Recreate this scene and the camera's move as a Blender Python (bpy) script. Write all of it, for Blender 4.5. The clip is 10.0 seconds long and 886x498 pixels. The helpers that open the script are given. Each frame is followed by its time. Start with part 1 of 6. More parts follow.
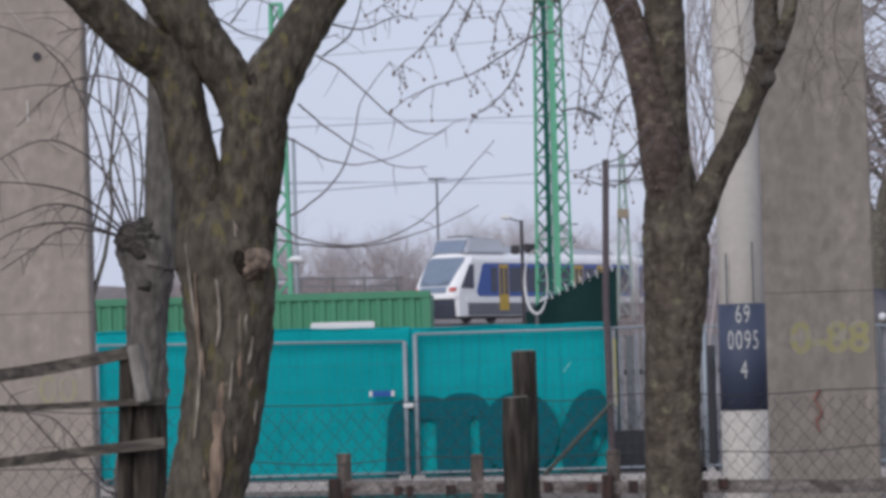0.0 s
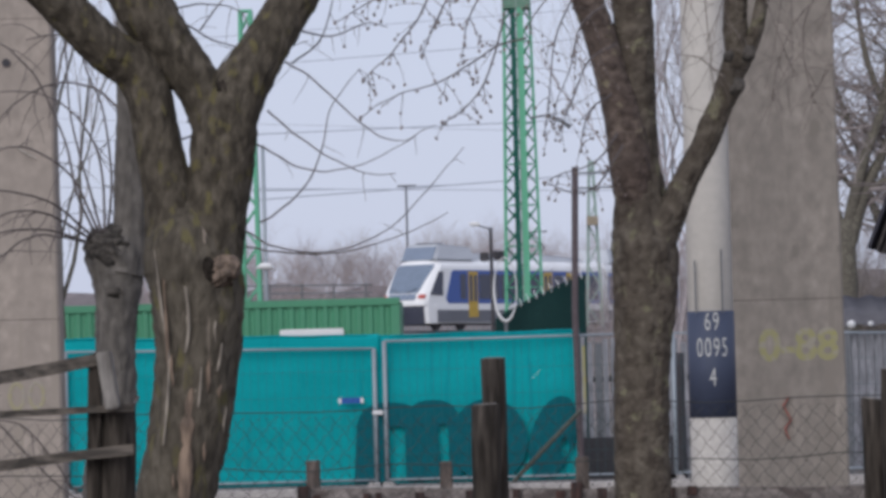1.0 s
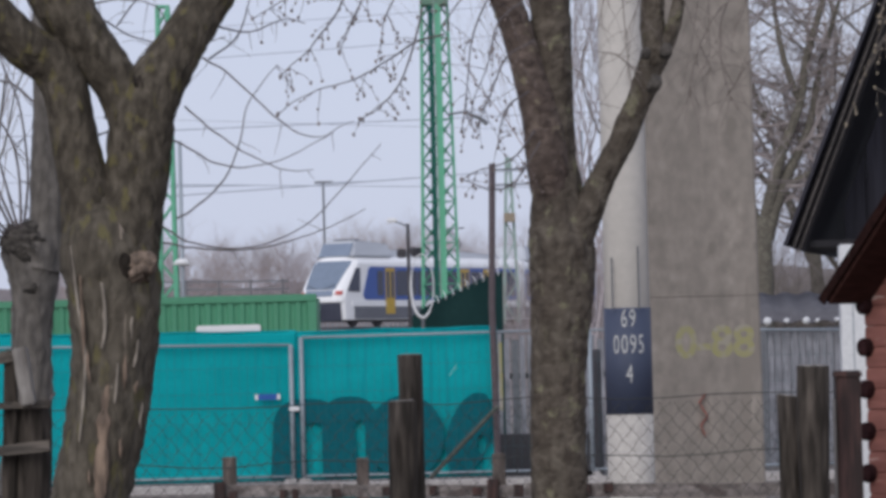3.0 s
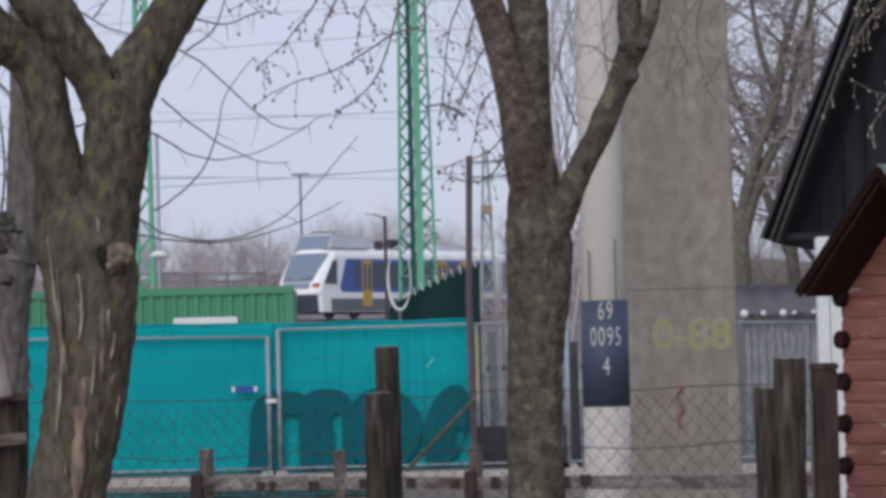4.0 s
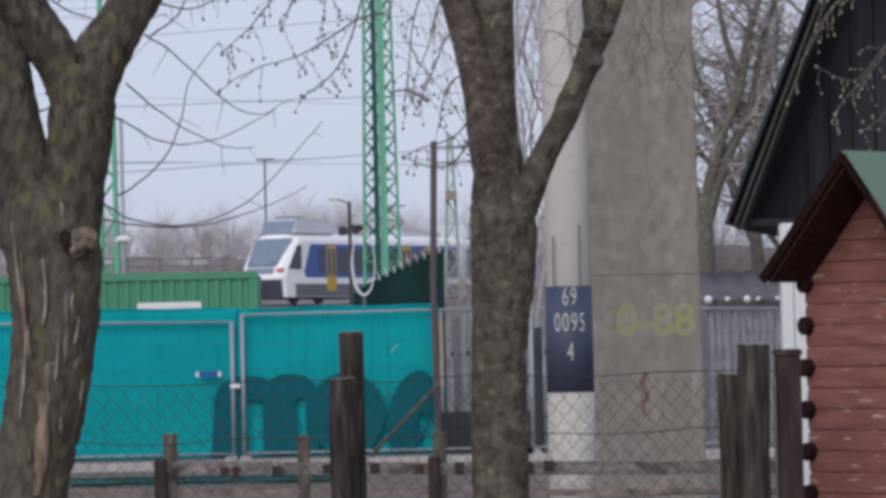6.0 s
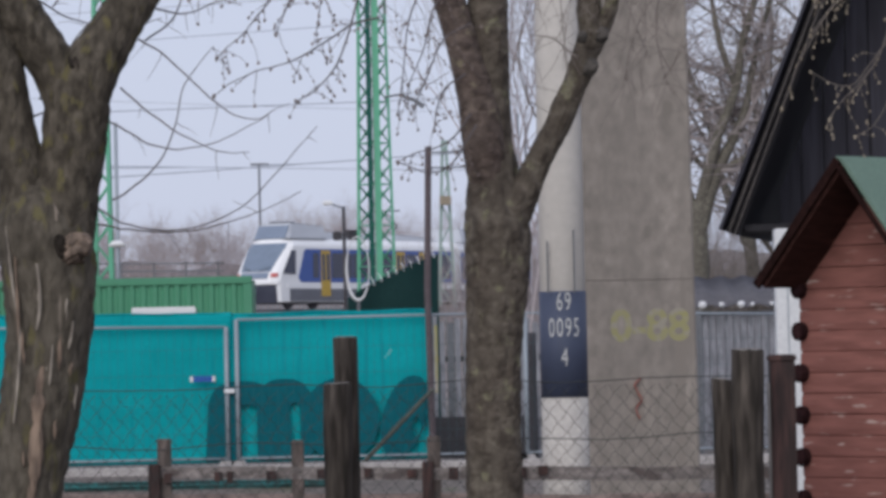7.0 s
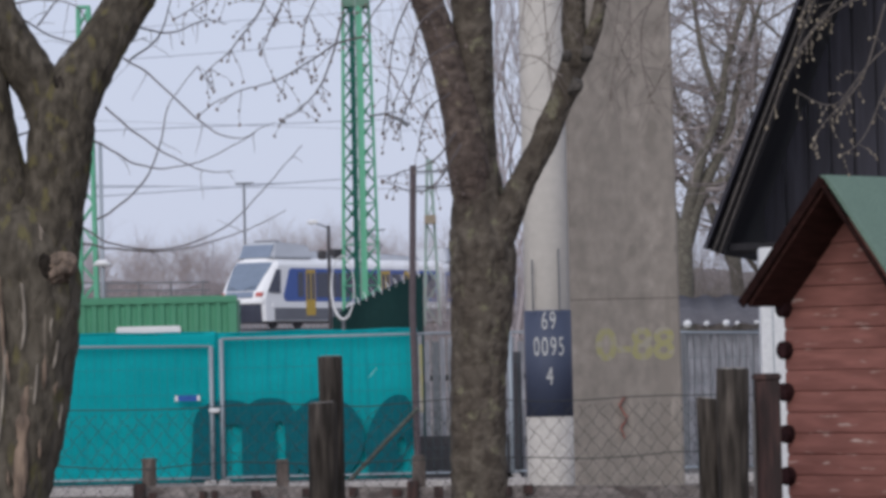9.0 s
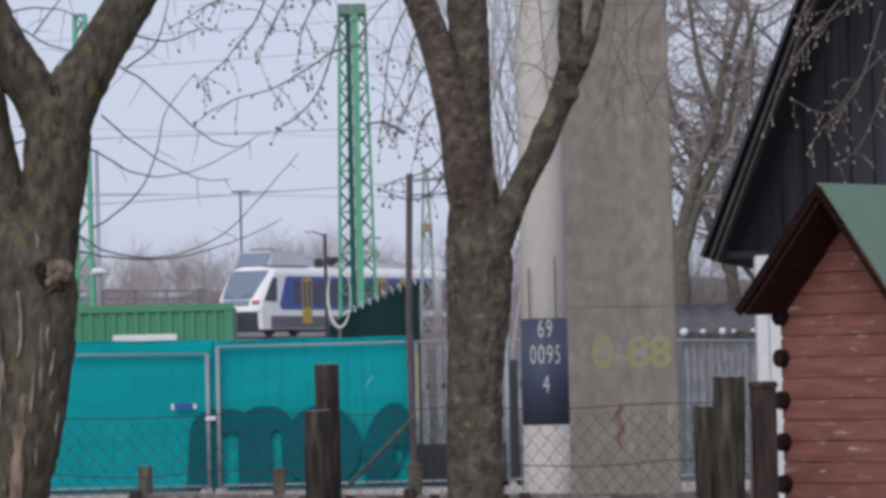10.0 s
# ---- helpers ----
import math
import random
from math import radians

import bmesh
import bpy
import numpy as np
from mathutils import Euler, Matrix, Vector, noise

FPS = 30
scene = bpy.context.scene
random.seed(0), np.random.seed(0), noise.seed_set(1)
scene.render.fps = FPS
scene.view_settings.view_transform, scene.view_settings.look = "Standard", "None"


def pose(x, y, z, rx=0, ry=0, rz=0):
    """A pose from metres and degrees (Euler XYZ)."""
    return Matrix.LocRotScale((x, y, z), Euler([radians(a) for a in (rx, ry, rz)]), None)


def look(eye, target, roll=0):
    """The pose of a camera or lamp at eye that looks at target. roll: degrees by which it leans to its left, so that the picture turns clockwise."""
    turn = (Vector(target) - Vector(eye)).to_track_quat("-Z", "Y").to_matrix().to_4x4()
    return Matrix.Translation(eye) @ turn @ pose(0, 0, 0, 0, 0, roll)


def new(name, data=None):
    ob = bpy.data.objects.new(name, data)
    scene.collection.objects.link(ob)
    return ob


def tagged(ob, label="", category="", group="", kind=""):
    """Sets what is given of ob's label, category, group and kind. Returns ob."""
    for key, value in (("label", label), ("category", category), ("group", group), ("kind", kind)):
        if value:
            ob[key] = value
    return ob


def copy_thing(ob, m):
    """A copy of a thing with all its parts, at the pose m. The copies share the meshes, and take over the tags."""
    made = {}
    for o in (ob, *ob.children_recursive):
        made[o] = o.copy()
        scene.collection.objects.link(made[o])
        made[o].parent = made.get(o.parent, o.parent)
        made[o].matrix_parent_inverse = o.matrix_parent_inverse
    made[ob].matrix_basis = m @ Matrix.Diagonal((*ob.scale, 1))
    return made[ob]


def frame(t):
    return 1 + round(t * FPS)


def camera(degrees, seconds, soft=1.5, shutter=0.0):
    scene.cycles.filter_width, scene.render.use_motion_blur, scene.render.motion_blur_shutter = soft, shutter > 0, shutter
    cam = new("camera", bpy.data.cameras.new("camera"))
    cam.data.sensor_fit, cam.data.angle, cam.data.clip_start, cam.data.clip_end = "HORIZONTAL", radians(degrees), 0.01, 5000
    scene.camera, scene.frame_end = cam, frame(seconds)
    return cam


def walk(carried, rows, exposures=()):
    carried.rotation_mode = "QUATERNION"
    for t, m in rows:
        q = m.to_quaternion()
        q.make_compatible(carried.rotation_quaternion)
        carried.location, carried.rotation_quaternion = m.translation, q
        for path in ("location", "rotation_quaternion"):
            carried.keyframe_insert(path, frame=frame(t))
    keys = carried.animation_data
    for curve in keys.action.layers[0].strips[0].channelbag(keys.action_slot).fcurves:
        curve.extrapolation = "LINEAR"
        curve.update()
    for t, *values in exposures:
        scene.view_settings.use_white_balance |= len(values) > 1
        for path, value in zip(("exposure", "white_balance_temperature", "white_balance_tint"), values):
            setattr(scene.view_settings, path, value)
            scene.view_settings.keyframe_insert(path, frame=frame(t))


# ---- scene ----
EYE = 1.6
cam = camera(13.76, 10.0, soft=3.65)
# seconds, yaw, pitch, roll of a camera that turns where it stands
ROWS = [
    (0, 2.4594, 1.8285, -1.5580),
    (0.5, 2.2418, 1.8738, -1.5528),
    (1, 1.9771, 1.9257, -1.5109),
    (1.5, 1.6022, 1.9154, -1.5619),
    (2, 1.1643, 1.8770, -1.5229),
    (2.5, 0.8870, 1.8683, -1.4642),
    (4, 0.3285, 1.7086, -1.4136),
    (4.5, 0.1511, 1.6400, -1.4056),
    (5, -0.0000, 1.5510, -1.4037),
    (5.5, -0.1237, 1.4612, -1.3606),
    (7, -0.3127, 1.5457, -1.2452),
    (7.5, -0.2865, 1.6193, -1.2518),
    (8, -0.3458, 1.7086, -1.3436),
    (8.5, -0.4562, 1.8093, -1.2831),
    (9, -0.5548, 1.8378, -1.2836),
    (9.5, -0.6151, 1.9155, -1.2512),
    (10, -0.6139, 1.9629, -1.2954),
]
walk(cam, [(t, pose(0, 0, EYE, 0, 0, yaw) @ pose(0, 0, 0, 90 + pitch, 0, 0) @ pose(0, 0, 0, 0, 0, roll)) for t, yaw, pitch, roll in ROWS])

# ---- light: an overcast sky and a wide, weak sun ----
scene.view_settings.exposure = 0.14
world = bpy.data.worlds.new("world")
scene.world = world
world.use_nodes = True
wn, wl = world.node_tree.nodes, world.node_tree.links
sky = wn.new("ShaderNodeTexSky")
sky.sky_type, sky.sun_disc = "NISHITA", False
sky.sun_elevation, sky.sun_rotation = radians(38), radians(205)
sky.air_density, sky.dust_density = 1.0, 3.0
cloud = wn.new("ShaderNodeMixRGB")
cloud.inputs[0].default_value = 0.86
cloud.inputs[2].default_value = (5.75, 6.2, 7.8, 1)
wl.new(sky.outputs[0], cloud.inputs[1])
back = wn["Background"]
back.inputs[1].default_value = 0.1
wl.new(cloud.outputs[0], back.inputs[0])
sun = new("sun", bpy.data.lights.new("sun", "SUN"))
sun.data.energy, sun.data.angle, sun.data.color = 1.5, radians(45), (1, 0.985, 0.97)
sun.matrix_world = look((-25, -45, 42), (0, 30, 0))


# ---- materials ----
def mat(name, a, b, scale=6.0, rough=0.8, bump=0.3, fine=60.0, metal=0.0, stretch=(1, 1, 1), spots=None, dark=0.7, through_light=0.0, edge=0.13, deep=0.015, streaks=None, shine=0.5):
    """Two colours mottled at two scales, with fine relief; spots: (colour, scale, amount) for moss, rust or dirt."""
    m = bpy.data.materials.new(name)
    m.use_nodes = True
    n, l = m.node_tree.nodes, m.node_tree.links
    bs = n["Principled BSDF"]
    bs.inputs["Roughness"].default_value, bs.inputs["Metallic"].default_value = rough, metal
    bs.inputs["Specular IOR Level"].default_value = shine
    tc, mp = n.new("ShaderNodeTexCoord"), n.new("ShaderNodeMapping")
    mp.inputs["Scale"].default_value = stretch
    l.new(tc.outputs["Object"], mp.inputs[0])

    def noise_at(s, detail=4.0):
        t = n.new("ShaderNodeTexNoise")
        t.inputs["Scale"].default_value, t.inputs["Detail"].default_value = s, detail
        l.new(mp.outputs[0], t.inputs["Vector"])
        return t.outputs[0]

    def ramp(src, lo, hi):
        r = n.new("ShaderNodeMapRange")
        r.inputs[1].default_value, r.inputs[2].default_value = lo, hi
        l.new(src, r.inputs[0])
        return r.outputs[0]

    def mix(f, c1, c2, kind="MIX"):
        x = n.new("ShaderNodeMixRGB")
        x.blend_type = kind
        for i, v in enumerate((f, c1, c2)):
            if isinstance(v, (int, float)):
                x.inputs[i].default_value = v
            elif isinstance(v, tuple):
                x.inputs[i].default_value = (*v, 1)
            else:
                l.new(v, x.inputs[i])
        return x.outputs[0]

    big, small = noise_at(scale), noise_at(fine, 6.0)
    col = mix(ramp(big, 0.35, 0.65), a, b)
    col = mix(ramp(noise_at(scale * 4.3, 5.0), 0.4, 0.68), col, tuple(0.5 * (v + w) * (0.5 + 0.5 * dark) for v, w in zip(a, b)))
    col = mix(ramp(small, 0.5 - edge, 0.5 + edge), col, tuple(v * dark for v in b))
    if spots:
        col = mix(ramp(noise_at(spots[1], 5.0), 1 - spots[2], 1.08 - spots[2]), col, spots[0])
    if streaks:
        long_ = n.new("ShaderNodeMapping")
        long_.inputs["Scale"].default_value = (1, 1, 0.07)
        l.new(tc.outputs["Object"], long_.inputs[0])
        t = n.new("ShaderNodeTexNoise")
        t.inputs["Scale"].default_value, t.inputs["Detail"].default_value = streaks[1], 3.0
        l.new(long_.outputs[0], t.inputs["Vector"])
        col = mix(ramp(t.outputs[0], 1 - streaks[2], 1.05 - streaks[2]), col, streaks[0])
    l.new(col, bs.inputs["Base Color"])
    bp = n.new("ShaderNodeBump")
    bp.inputs["Strength"].default_value, bp.inputs["Distance"].default_value = bump, deep
    l.new(small, bp.inputs["Height"])
    l.new(bp.outputs[0], bs.inputs["Normal"])
    if through_light:
        tr = n.new("ShaderNodeBsdfTranslucent")
        l.new(col, tr.inputs[0])
        ms = n.new("ShaderNodeMixShader")
        ms.inputs[0].default_value = through_light
        l.new(bs.outputs[0], ms.inputs[1])
        l.new(tr.outputs[0], ms.inputs[2])
        l.new(ms.outputs[0], n["Material Output"].inputs[0])
    return m


BARK = mat("bark", (0.152, 0.131, 0.103), (0.098, 0.083, 0.064), 6, 0.95, 0.85, 36, stretch=(1, 1, 0.4), spots=((0.112, 0.098, 0.05), 17, 0.42), dark=0.56, edge=0.16, deep=0.025, streaks=((0.24, 0.198, 0.16), 20, 0.32), shine=0.2)
BARK_MOSS = mat("mossy_bark", (0.134, 0.114, 0.089), (0.086, 0.072, 0.055), 7, 0.95, 0.9, 32, stretch=(1, 1, 0.5), spots=((0.11, 0.095, 0.047), 21, 0.42), dark=0.52, edge=0.15, deep=0.025, shine=0.15)
BARK_PALE = mat("bark_pale", (0.17, 0.152, 0.136), (0.118, 0.105, 0.093), 5, 0.95, 0.8, 30, stretch=(1, 1, 0.4), spots=((0.095, 0.082, 0.066), 7, 0.36), dark=0.62, edge=0.16, deep=0.025)
BARK_RED = mat("bark_red", (0.175, 0.152, 0.12), (0.105, 0.084, 0.067), 5, 0.95, 0.9, 26, stretch=(1, 1, 0.9), spots=((0.165, 0.152, 0.1), 15, 0.4), dark=0.56, edge=0.16, deep=0.03, shine=0.2)
BARK_RUST = mat("bark_rust", (0.175, 0.135, 0.11), (0.105, 0.073, 0.06), 7, 0.95, 1.0, 26, stretch=(1, 1, 1.1), spots=((0.2, 0.17, 0.11), 14, 0.38), dark=0.5, edge=0.15, deep=0.03)
BURL_DARK = mat("burl_dark", (0.13, 0.115, 0.1), (0.07, 0.06, 0.052), 14, 0.95, 1.0, 40, dark=0.45, deep=0.03)
HOLLOW_SHADE = mat("hollow_shade", (0.05, 0.04, 0.034), (0.03, 0.025, 0.02), 14, 0.95, 1.0, 40, dark=0.5, shine=0.1)
BURL = mat("burl_wood", (0.34, 0.25, 0.19), (0.2, 0.148, 0.113), 14, 0.9, 1.0, 40, dark=0.5, edge=0.12, deep=0.03)
BARE_WOOD = mat("bare_wood", (0.3, 0.215, 0.155), (0.19, 0.135, 0.1), 14, 0.85, 0.9, 50, stretch=(1, 1, 0.2), dark=0.55)
BARE_PALE = mat("bare_pale", (0.4, 0.35, 0.29), (0.26, 0.22, 0.18), 16, 0.85, 0.9, 50, stretch=(1, 1, 0.2), dark=0.6)
TWIG = mat("twig", (0.165, 0.14, 0.135), (0.11, 0.09, 0.086), 5, 0.9, 0.3)
TWIG_PALE = mat("twig_pale", (0.27, 0.23, 0.2), (0.17, 0.14, 0.125), 8, 0.85, 0.3)
TWIG_DIM = mat("twig_dim", (0.17, 0.145, 0.125), (0.115, 0.096, 0.085), 8, 0.9, 0.3)
# distant twigs made paler, the haze is put into their colour
TWIG_HAZED = mat("twig_hazed", (0.5, 0.44, 0.45), (0.4, 0.35, 0.36), 1.5, 0.95, 0.2)
BUD = mat("bud", (0.27, 0.205, 0.18), (0.16, 0.12, 0.105), 30, 0.7, 0.3)
BUD_PALE = mat("bud_pale", (0.42, 0.36, 0.27), (0.25, 0.2, 0.14), 30, 0.7, 0.3)
CONCRETE = mat("concrete", (0.385, 0.337, 0.296), (0.242, 0.214, 0.188), 2.2, 0.95, 0.6, 8, stretch=(1, 1, 0.7), spots=((0.208, 0.184, 0.16), 4.5, 0.38), dark=0.86, edge=0.22, streaks=((0.235, 0.206, 0.18), 4, 0.4), shine=0.15)
CONCRETE_WARM = mat("warm_concrete", (0.42, 0.358, 0.312), (0.29, 0.25, 0.22), 2.2, 0.95, 0.6, 8, stretch=(1, 1, 0.8), spots=((0.27, 0.232, 0.204), 4.5, 0.37), dark=0.88, edge=0.22, streaks=((0.29, 0.25, 0.216), 4, 0.38), shine=0.15)
CONCRETE_PALE = mat("concrete_pale", (0.53, 0.495, 0.455), (0.46, 0.43, 0.395), 1.6, 0.95, 0.4, 14, dark=0.93, edge=0.25, streaks=((0.43, 0.4, 0.365), 5, 0.38), shine=0.15)
WHITEWASH = mat("whitewashed_concrete", (0.54, 0.505, 0.465), (0.43, 0.4, 0.37), 4, 0.95, 0.5, 18, dark=0.85, edge=0.2, spots=((0.5, 0.46, 0.42), 7, 0.36), shine=0.15)
KERB = mat("kerb_concrete", (0.58, 0.54, 0.52), (0.43, 0.4, 0.385), 2, 0.9, 0.4, 30)
NAVY = mat("navy_paint", (0.042, 0.055, 0.1), (0.05, 0.062, 0.105), 5, 0.65, 0.2, 40, dark=0.85)
WHITE = mat("white_paint", (0.75, 0.75, 0.75), (0.68, 0.68, 0.69), 4, 0.6, 0.1, dark=0.93)
NUMBER_PAINT = mat("number_paint", (0.55, 0.55, 0.53), (0.45, 0.45, 0.45), 8, 0.7, 0.2, 30, dark=0.8)
YELLOW_SPRAY = mat("yellow_spray", (0.3, 0.285, 0.1), (0.31, 0.285, 0.16), 7, 0.9, 0.2, 14, dark=0.95, edge=0.2, spots=((0.31, 0.28, 0.225), 8, 0.5))
RED_SPRAY = mat("red_spray", (0.55, 0.1, 0.055), (0.42, 0.1, 0.07), 12, 0.9, 0.2, dark=0.85)
NET = mat("teal_net", (0.004, 0.43, 0.46), (0.004, 0.365, 0.4), 1.3, 0.8, 0.3, 60, stretch=(1, 1, 0.5), through_light=0.12, dark=0.88, edge=0.2, streaks=((0.004, 0.31, 0.345), 9, 0.41), shine=0.12)
NET_LOW = mat("low_net", (0.015, 0.21, 0.21), (0.04, 0.075, 0.072), 9, 0.85, 0.6, 20, dark=0.6)
NET_DARK = mat("dark_net", (0.008, 0.034, 0.034), (0.014, 0.045, 0.044), 2, 0.9, 0.5, 30, shine=0.15)
SPRAY_DARK = mat("dark_spray", (0.006, 0.135, 0.165), (0.006, 0.115, 0.145), 3, 0.9, 0.2, 40, dark=0.8, shine=0.1)
STEEL = mat("galvanised_steel", (0.37, 0.41, 0.45), (0.31, 0.35, 0.385), 8, 0.5, 0.1, metal=0.2, dark=0.85)
STEEL_DARK = mat("dull_steel", (0.2, 0.21, 0.225), (0.14, 0.145, 0.16), 6, 0.6, 0.1, metal=0.3)
WIRE = mat("wire", (0.045, 0.05, 0.05), (0.032, 0.034, 0.034), 10, 0.7, 0.1, metal=0.2)
MESH_WIRE = mat("mesh_wire", (0.05, 0.13, 0.14), (0.04, 0.1, 0.11), 10, 0.7, 0.1)
CABLE = mat("cable", (0.42, 0.45, 0.52), (0.36, 0.39, 0.46), 1, 0.7, 0.0)
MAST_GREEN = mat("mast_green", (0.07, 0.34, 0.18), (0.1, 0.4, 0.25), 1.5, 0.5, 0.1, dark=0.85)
MAST_SHADED = mat("mast_shaded_green", (0.006, 0.085, 0.065), (0.008, 0.105, 0.08), 1.5, 0.6, 0.1, shine=0.2)
MAST_CAP = mat("mast_cap_green", (0.1, 0.22, 0.16), (0.14, 0.26, 0.19), 3, 0.7, 0.3, 20, dark=0.7)
MAST_PALE = mat("mast_pale", (0.3, 0.42, 0.37), (0.25, 0.34, 0.31), 1.5, 0.6, 0.1)
CONTAINER = mat("container_green", (0.05, 0.23, 0.125), (0.065, 0.27, 0.15), 1.2, 0.6, 0.1, 20, dark=0.85)
WOOD_GREY = mat("weathered_wood", (0.094, 0.078, 0.066), (0.056, 0.046, 0.038), 6, 0.9, 0.9, 34, stretch=(1, 1, 0.14), spots=((0.17, 0.15, 0.125), 8, 0.29), dark=0.45, edge=0.12, shine=0.2)
WOOD_RAIL = mat("weathered_rail", (0.17, 0.142, 0.118), (0.095, 0.08, 0.067), 6, 0.9, 0.9, 36, stretch=(0.12, 1, 1), spots=((0.24, 0.175, 0.075), 4, 0.34), dark=0.5, edge=0.1)
WOOD_LOW = mat("low_rail_wood", (0.32, 0.28, 0.265), (0.2, 0.172, 0.162), 6, 0.9, 0.9, 22, stretch=(0.6, 1, 1), spots=((0.1, 0.08, 0.075), 9, 0.44), dark=0.6, edge=0.14)
WOOD_STUB = mat("stub_wood", (0.17, 0.135, 0.12), (0.11, 0.088, 0.078), 6, 0.9, 0.9, 30, stretch=(1, 1, 0.2), dark=0.6)
WOOD_PROP = mat("prop_wood", (0.135, 0.14, 0.122), (0.085, 0.09, 0.078), 6, 0.9, 0.6, 30, dark=0.6)
WOOD_PINK = mat("pink_grey_wood", (0.36, 0.27, 0.245), (0.24, 0.185, 0.17), 5, 0.9, 0.8, 20, stretch=(0.4, 1, 1), dark=0.6)
WOOD_PALE = mat("pale_wood", (0.3, 0.28, 0.26), (0.2, 0.18, 0.165), 8, 0.9, 0.5, 40, stretch=(1, 1, 0.2))
WOOD_RED = mat("red_brown_wood", (0.085, 0.04, 0.034), (0.05, 0.028, 0.025), 6, 0.85, 0.8, 36, stretch=(1, 1, 0.12), dark=0.5, edge=0.1)
RUST = mat("rusty_steel", (0.15, 0.118, 0.13), (0.1, 0.076, 0.082), 6, 0.8, 0.2)
HUT_RED = mat("red_stain", (0.275, 0.117, 0.098), (0.225, 0.094, 0.078), 4, 0.8, 0.6, 30, stretch=(0.2, 1, 1), spots=((0.42, 0.3, 0.265), 36, 0.385), dark=0.82, edge=0.14, shine=0.15)
# barge boards, far darker than the wall's red
HUT_DARK = mat("dark_red_wood", (0.03, 0.013, 0.011), (0.02, 0.009, 0.008), 5, 0.9, 0.4, 45, shine=0.06)
# roof underside: the wall's red stain, darkened for the overhang's shade
HUT_SHADED = mat("shaded_red_boards", (0.06, 0.025, 0.021), (0.042, 0.018, 0.015), 5, 0.85, 0.5, 40, stretch=(1, 0.2, 1), shine=0.1)
# side wall logs, a darker red than the front ones
HUT_END = mat("dark_red_log", (0.045, 0.018, 0.019), (0.027, 0.012, 0.013), 9, 0.9, 0.6, 60, dark=0.6, shine=0.1)
FELT = mat("green_felt", (0.16, 0.24, 0.185), (0.13, 0.2, 0.155), 5, 0.9, 0.5, 120, dark=0.85)
BLACK_BOARD = mat("black_board", (0.036, 0.035, 0.047), (0.057, 0.054, 0.07), 4, 0.8, 0.6, 26, stretch=(1, 1, 0.08), dark=0.5, shine=0.3)
BLACK_ROOF = mat("black_roof", (0.023, 0.022, 0.026), (0.032, 0.03, 0.034), 4, 0.8, 0.3, shine=0.2)
FASCIA = mat("fascia", (0.1, 0.085, 0.08), (0.06, 0.052, 0.05), 5, 0.8, 0.4, dark=0.6)
TRAIN_WHITE = mat("train_white", (0.84, 0.84, 0.84), (0.78, 0.78, 0.79), 0.7, 0.3, 0.02, dark=0.96)
TRAIN_BLUE = mat("train_blue", (0.035, 0.085, 0.3), (0.04, 0.095, 0.34), 0.7, 0.3, 0.02, dark=0.95)
TRAIN_GLASS = mat("train_glass", (0.035, 0.04, 0.075), (0.05, 0.055, 0.09), 0.8, 0.1, 0.02)
SCREEN_GLASS = mat("screen_glass", (0.17, 0.22, 0.3), (0.21, 0.26, 0.34), 0.8, 0.12, 0.02)
TRAIN_GREY = mat("train_grey", (0.2, 0.21, 0.24), (0.15, 0.155, 0.18), 0.7, 0.6, 0.1)
TRAIN_DARK = mat("train_dark", (0.03, 0.03, 0.04), (0.06, 0.055, 0.06), 1.0, 0.8, 0.3)
TRAIN_APRON = mat("apron_blue", (0.03, 0.035, 0.06), (0.045, 0.05, 0.08), 1.0, 0.7, 0.1)
TRAIN_POD = mat("roof_housing_grey", (0.5, 0.52, 0.56), (0.44, 0.46, 0.5), 0.7, 0.5, 0.05, dark=0.92)
TRAIN_BROW = mat("brow_blue_grey", (0.2, 0.25, 0.34), (0.24, 0.29, 0.38), 0.8, 0.35, 0.02)
TAIL_RED = mat("tail_light_red", (0.6, 0.1, 0.08), (0.5, 0.08, 0.07), 3, 0.3, 0.02)
TRAIN_YELLOW = mat("train_yellow", (0.62, 0.4, 0.035), (0.55, 0.36, 0.05), 1.0, 0.4, 0.05)
GRASS = mat("dry_grass", (0.21, 0.185, 0.165), (0.15, 0.128, 0.115), 0.6, 0.95, 0.8, 12, spots=((0.11, 0.105, 0.07), 0.9, 0.4))
EARTH = mat("earth_bank", (0.27, 0.23, 0.225), (0.19, 0.162, 0.16), 0.35, 0.95, 0.8, 3, stretch=(0.5, 1, 2.5), dark=0.8)
BALLAST = mat("ballast", (0.24, 0.21, 0.19), (0.17, 0.145, 0.13), 0.8, 0.95, 0.8, 14)
SLAT_GREY = mat("grey_slat", (0.34, 0.34, 0.365), (0.25, 0.25, 0.275), 2.5, 0.85, 0.2, 20, stretch=(1, 1, 0.2), shine=0.15)
SHEET = mat("fibre_sheet", (0.17, 0.164, 0.178), (0.115, 0.11, 0.122), 3, 0.85, 0.2, shine=0.2)
BLUE_SIGN = mat("blue_plate", (0.004, 0.085, 0.36), (0.005, 0.095, 0.4), 4, 0.5, 0.05)


# ---- mesh tools ----
def mesh_of(name, bm, material, smooth=False):
    me = bpy.data.meshes.new(name)
    bm.normal_update()
    bm.to_mesh(me)
    bm.free()
    me.materials.append(material)
    if smooth:
        me.polygons.foreach_set("use_smooth", [True] * len(me.polygons))
    return me


def part(name, bm, material, parent=None, label="", smooth=False):
    ob = new(name, mesh_of(name, bm, material, smooth))
    ob.parent = parent
    return tagged(ob, label)


def thing(name, label, category, at=(0, 0, 0), turn=0, group="", kind=""):
    ob = new(name)
    ob.empty_display_size = 0.1
    ob.matrix_basis = pose(*at, 0, 0, turn)
    return tagged(ob, label, category, group, kind)


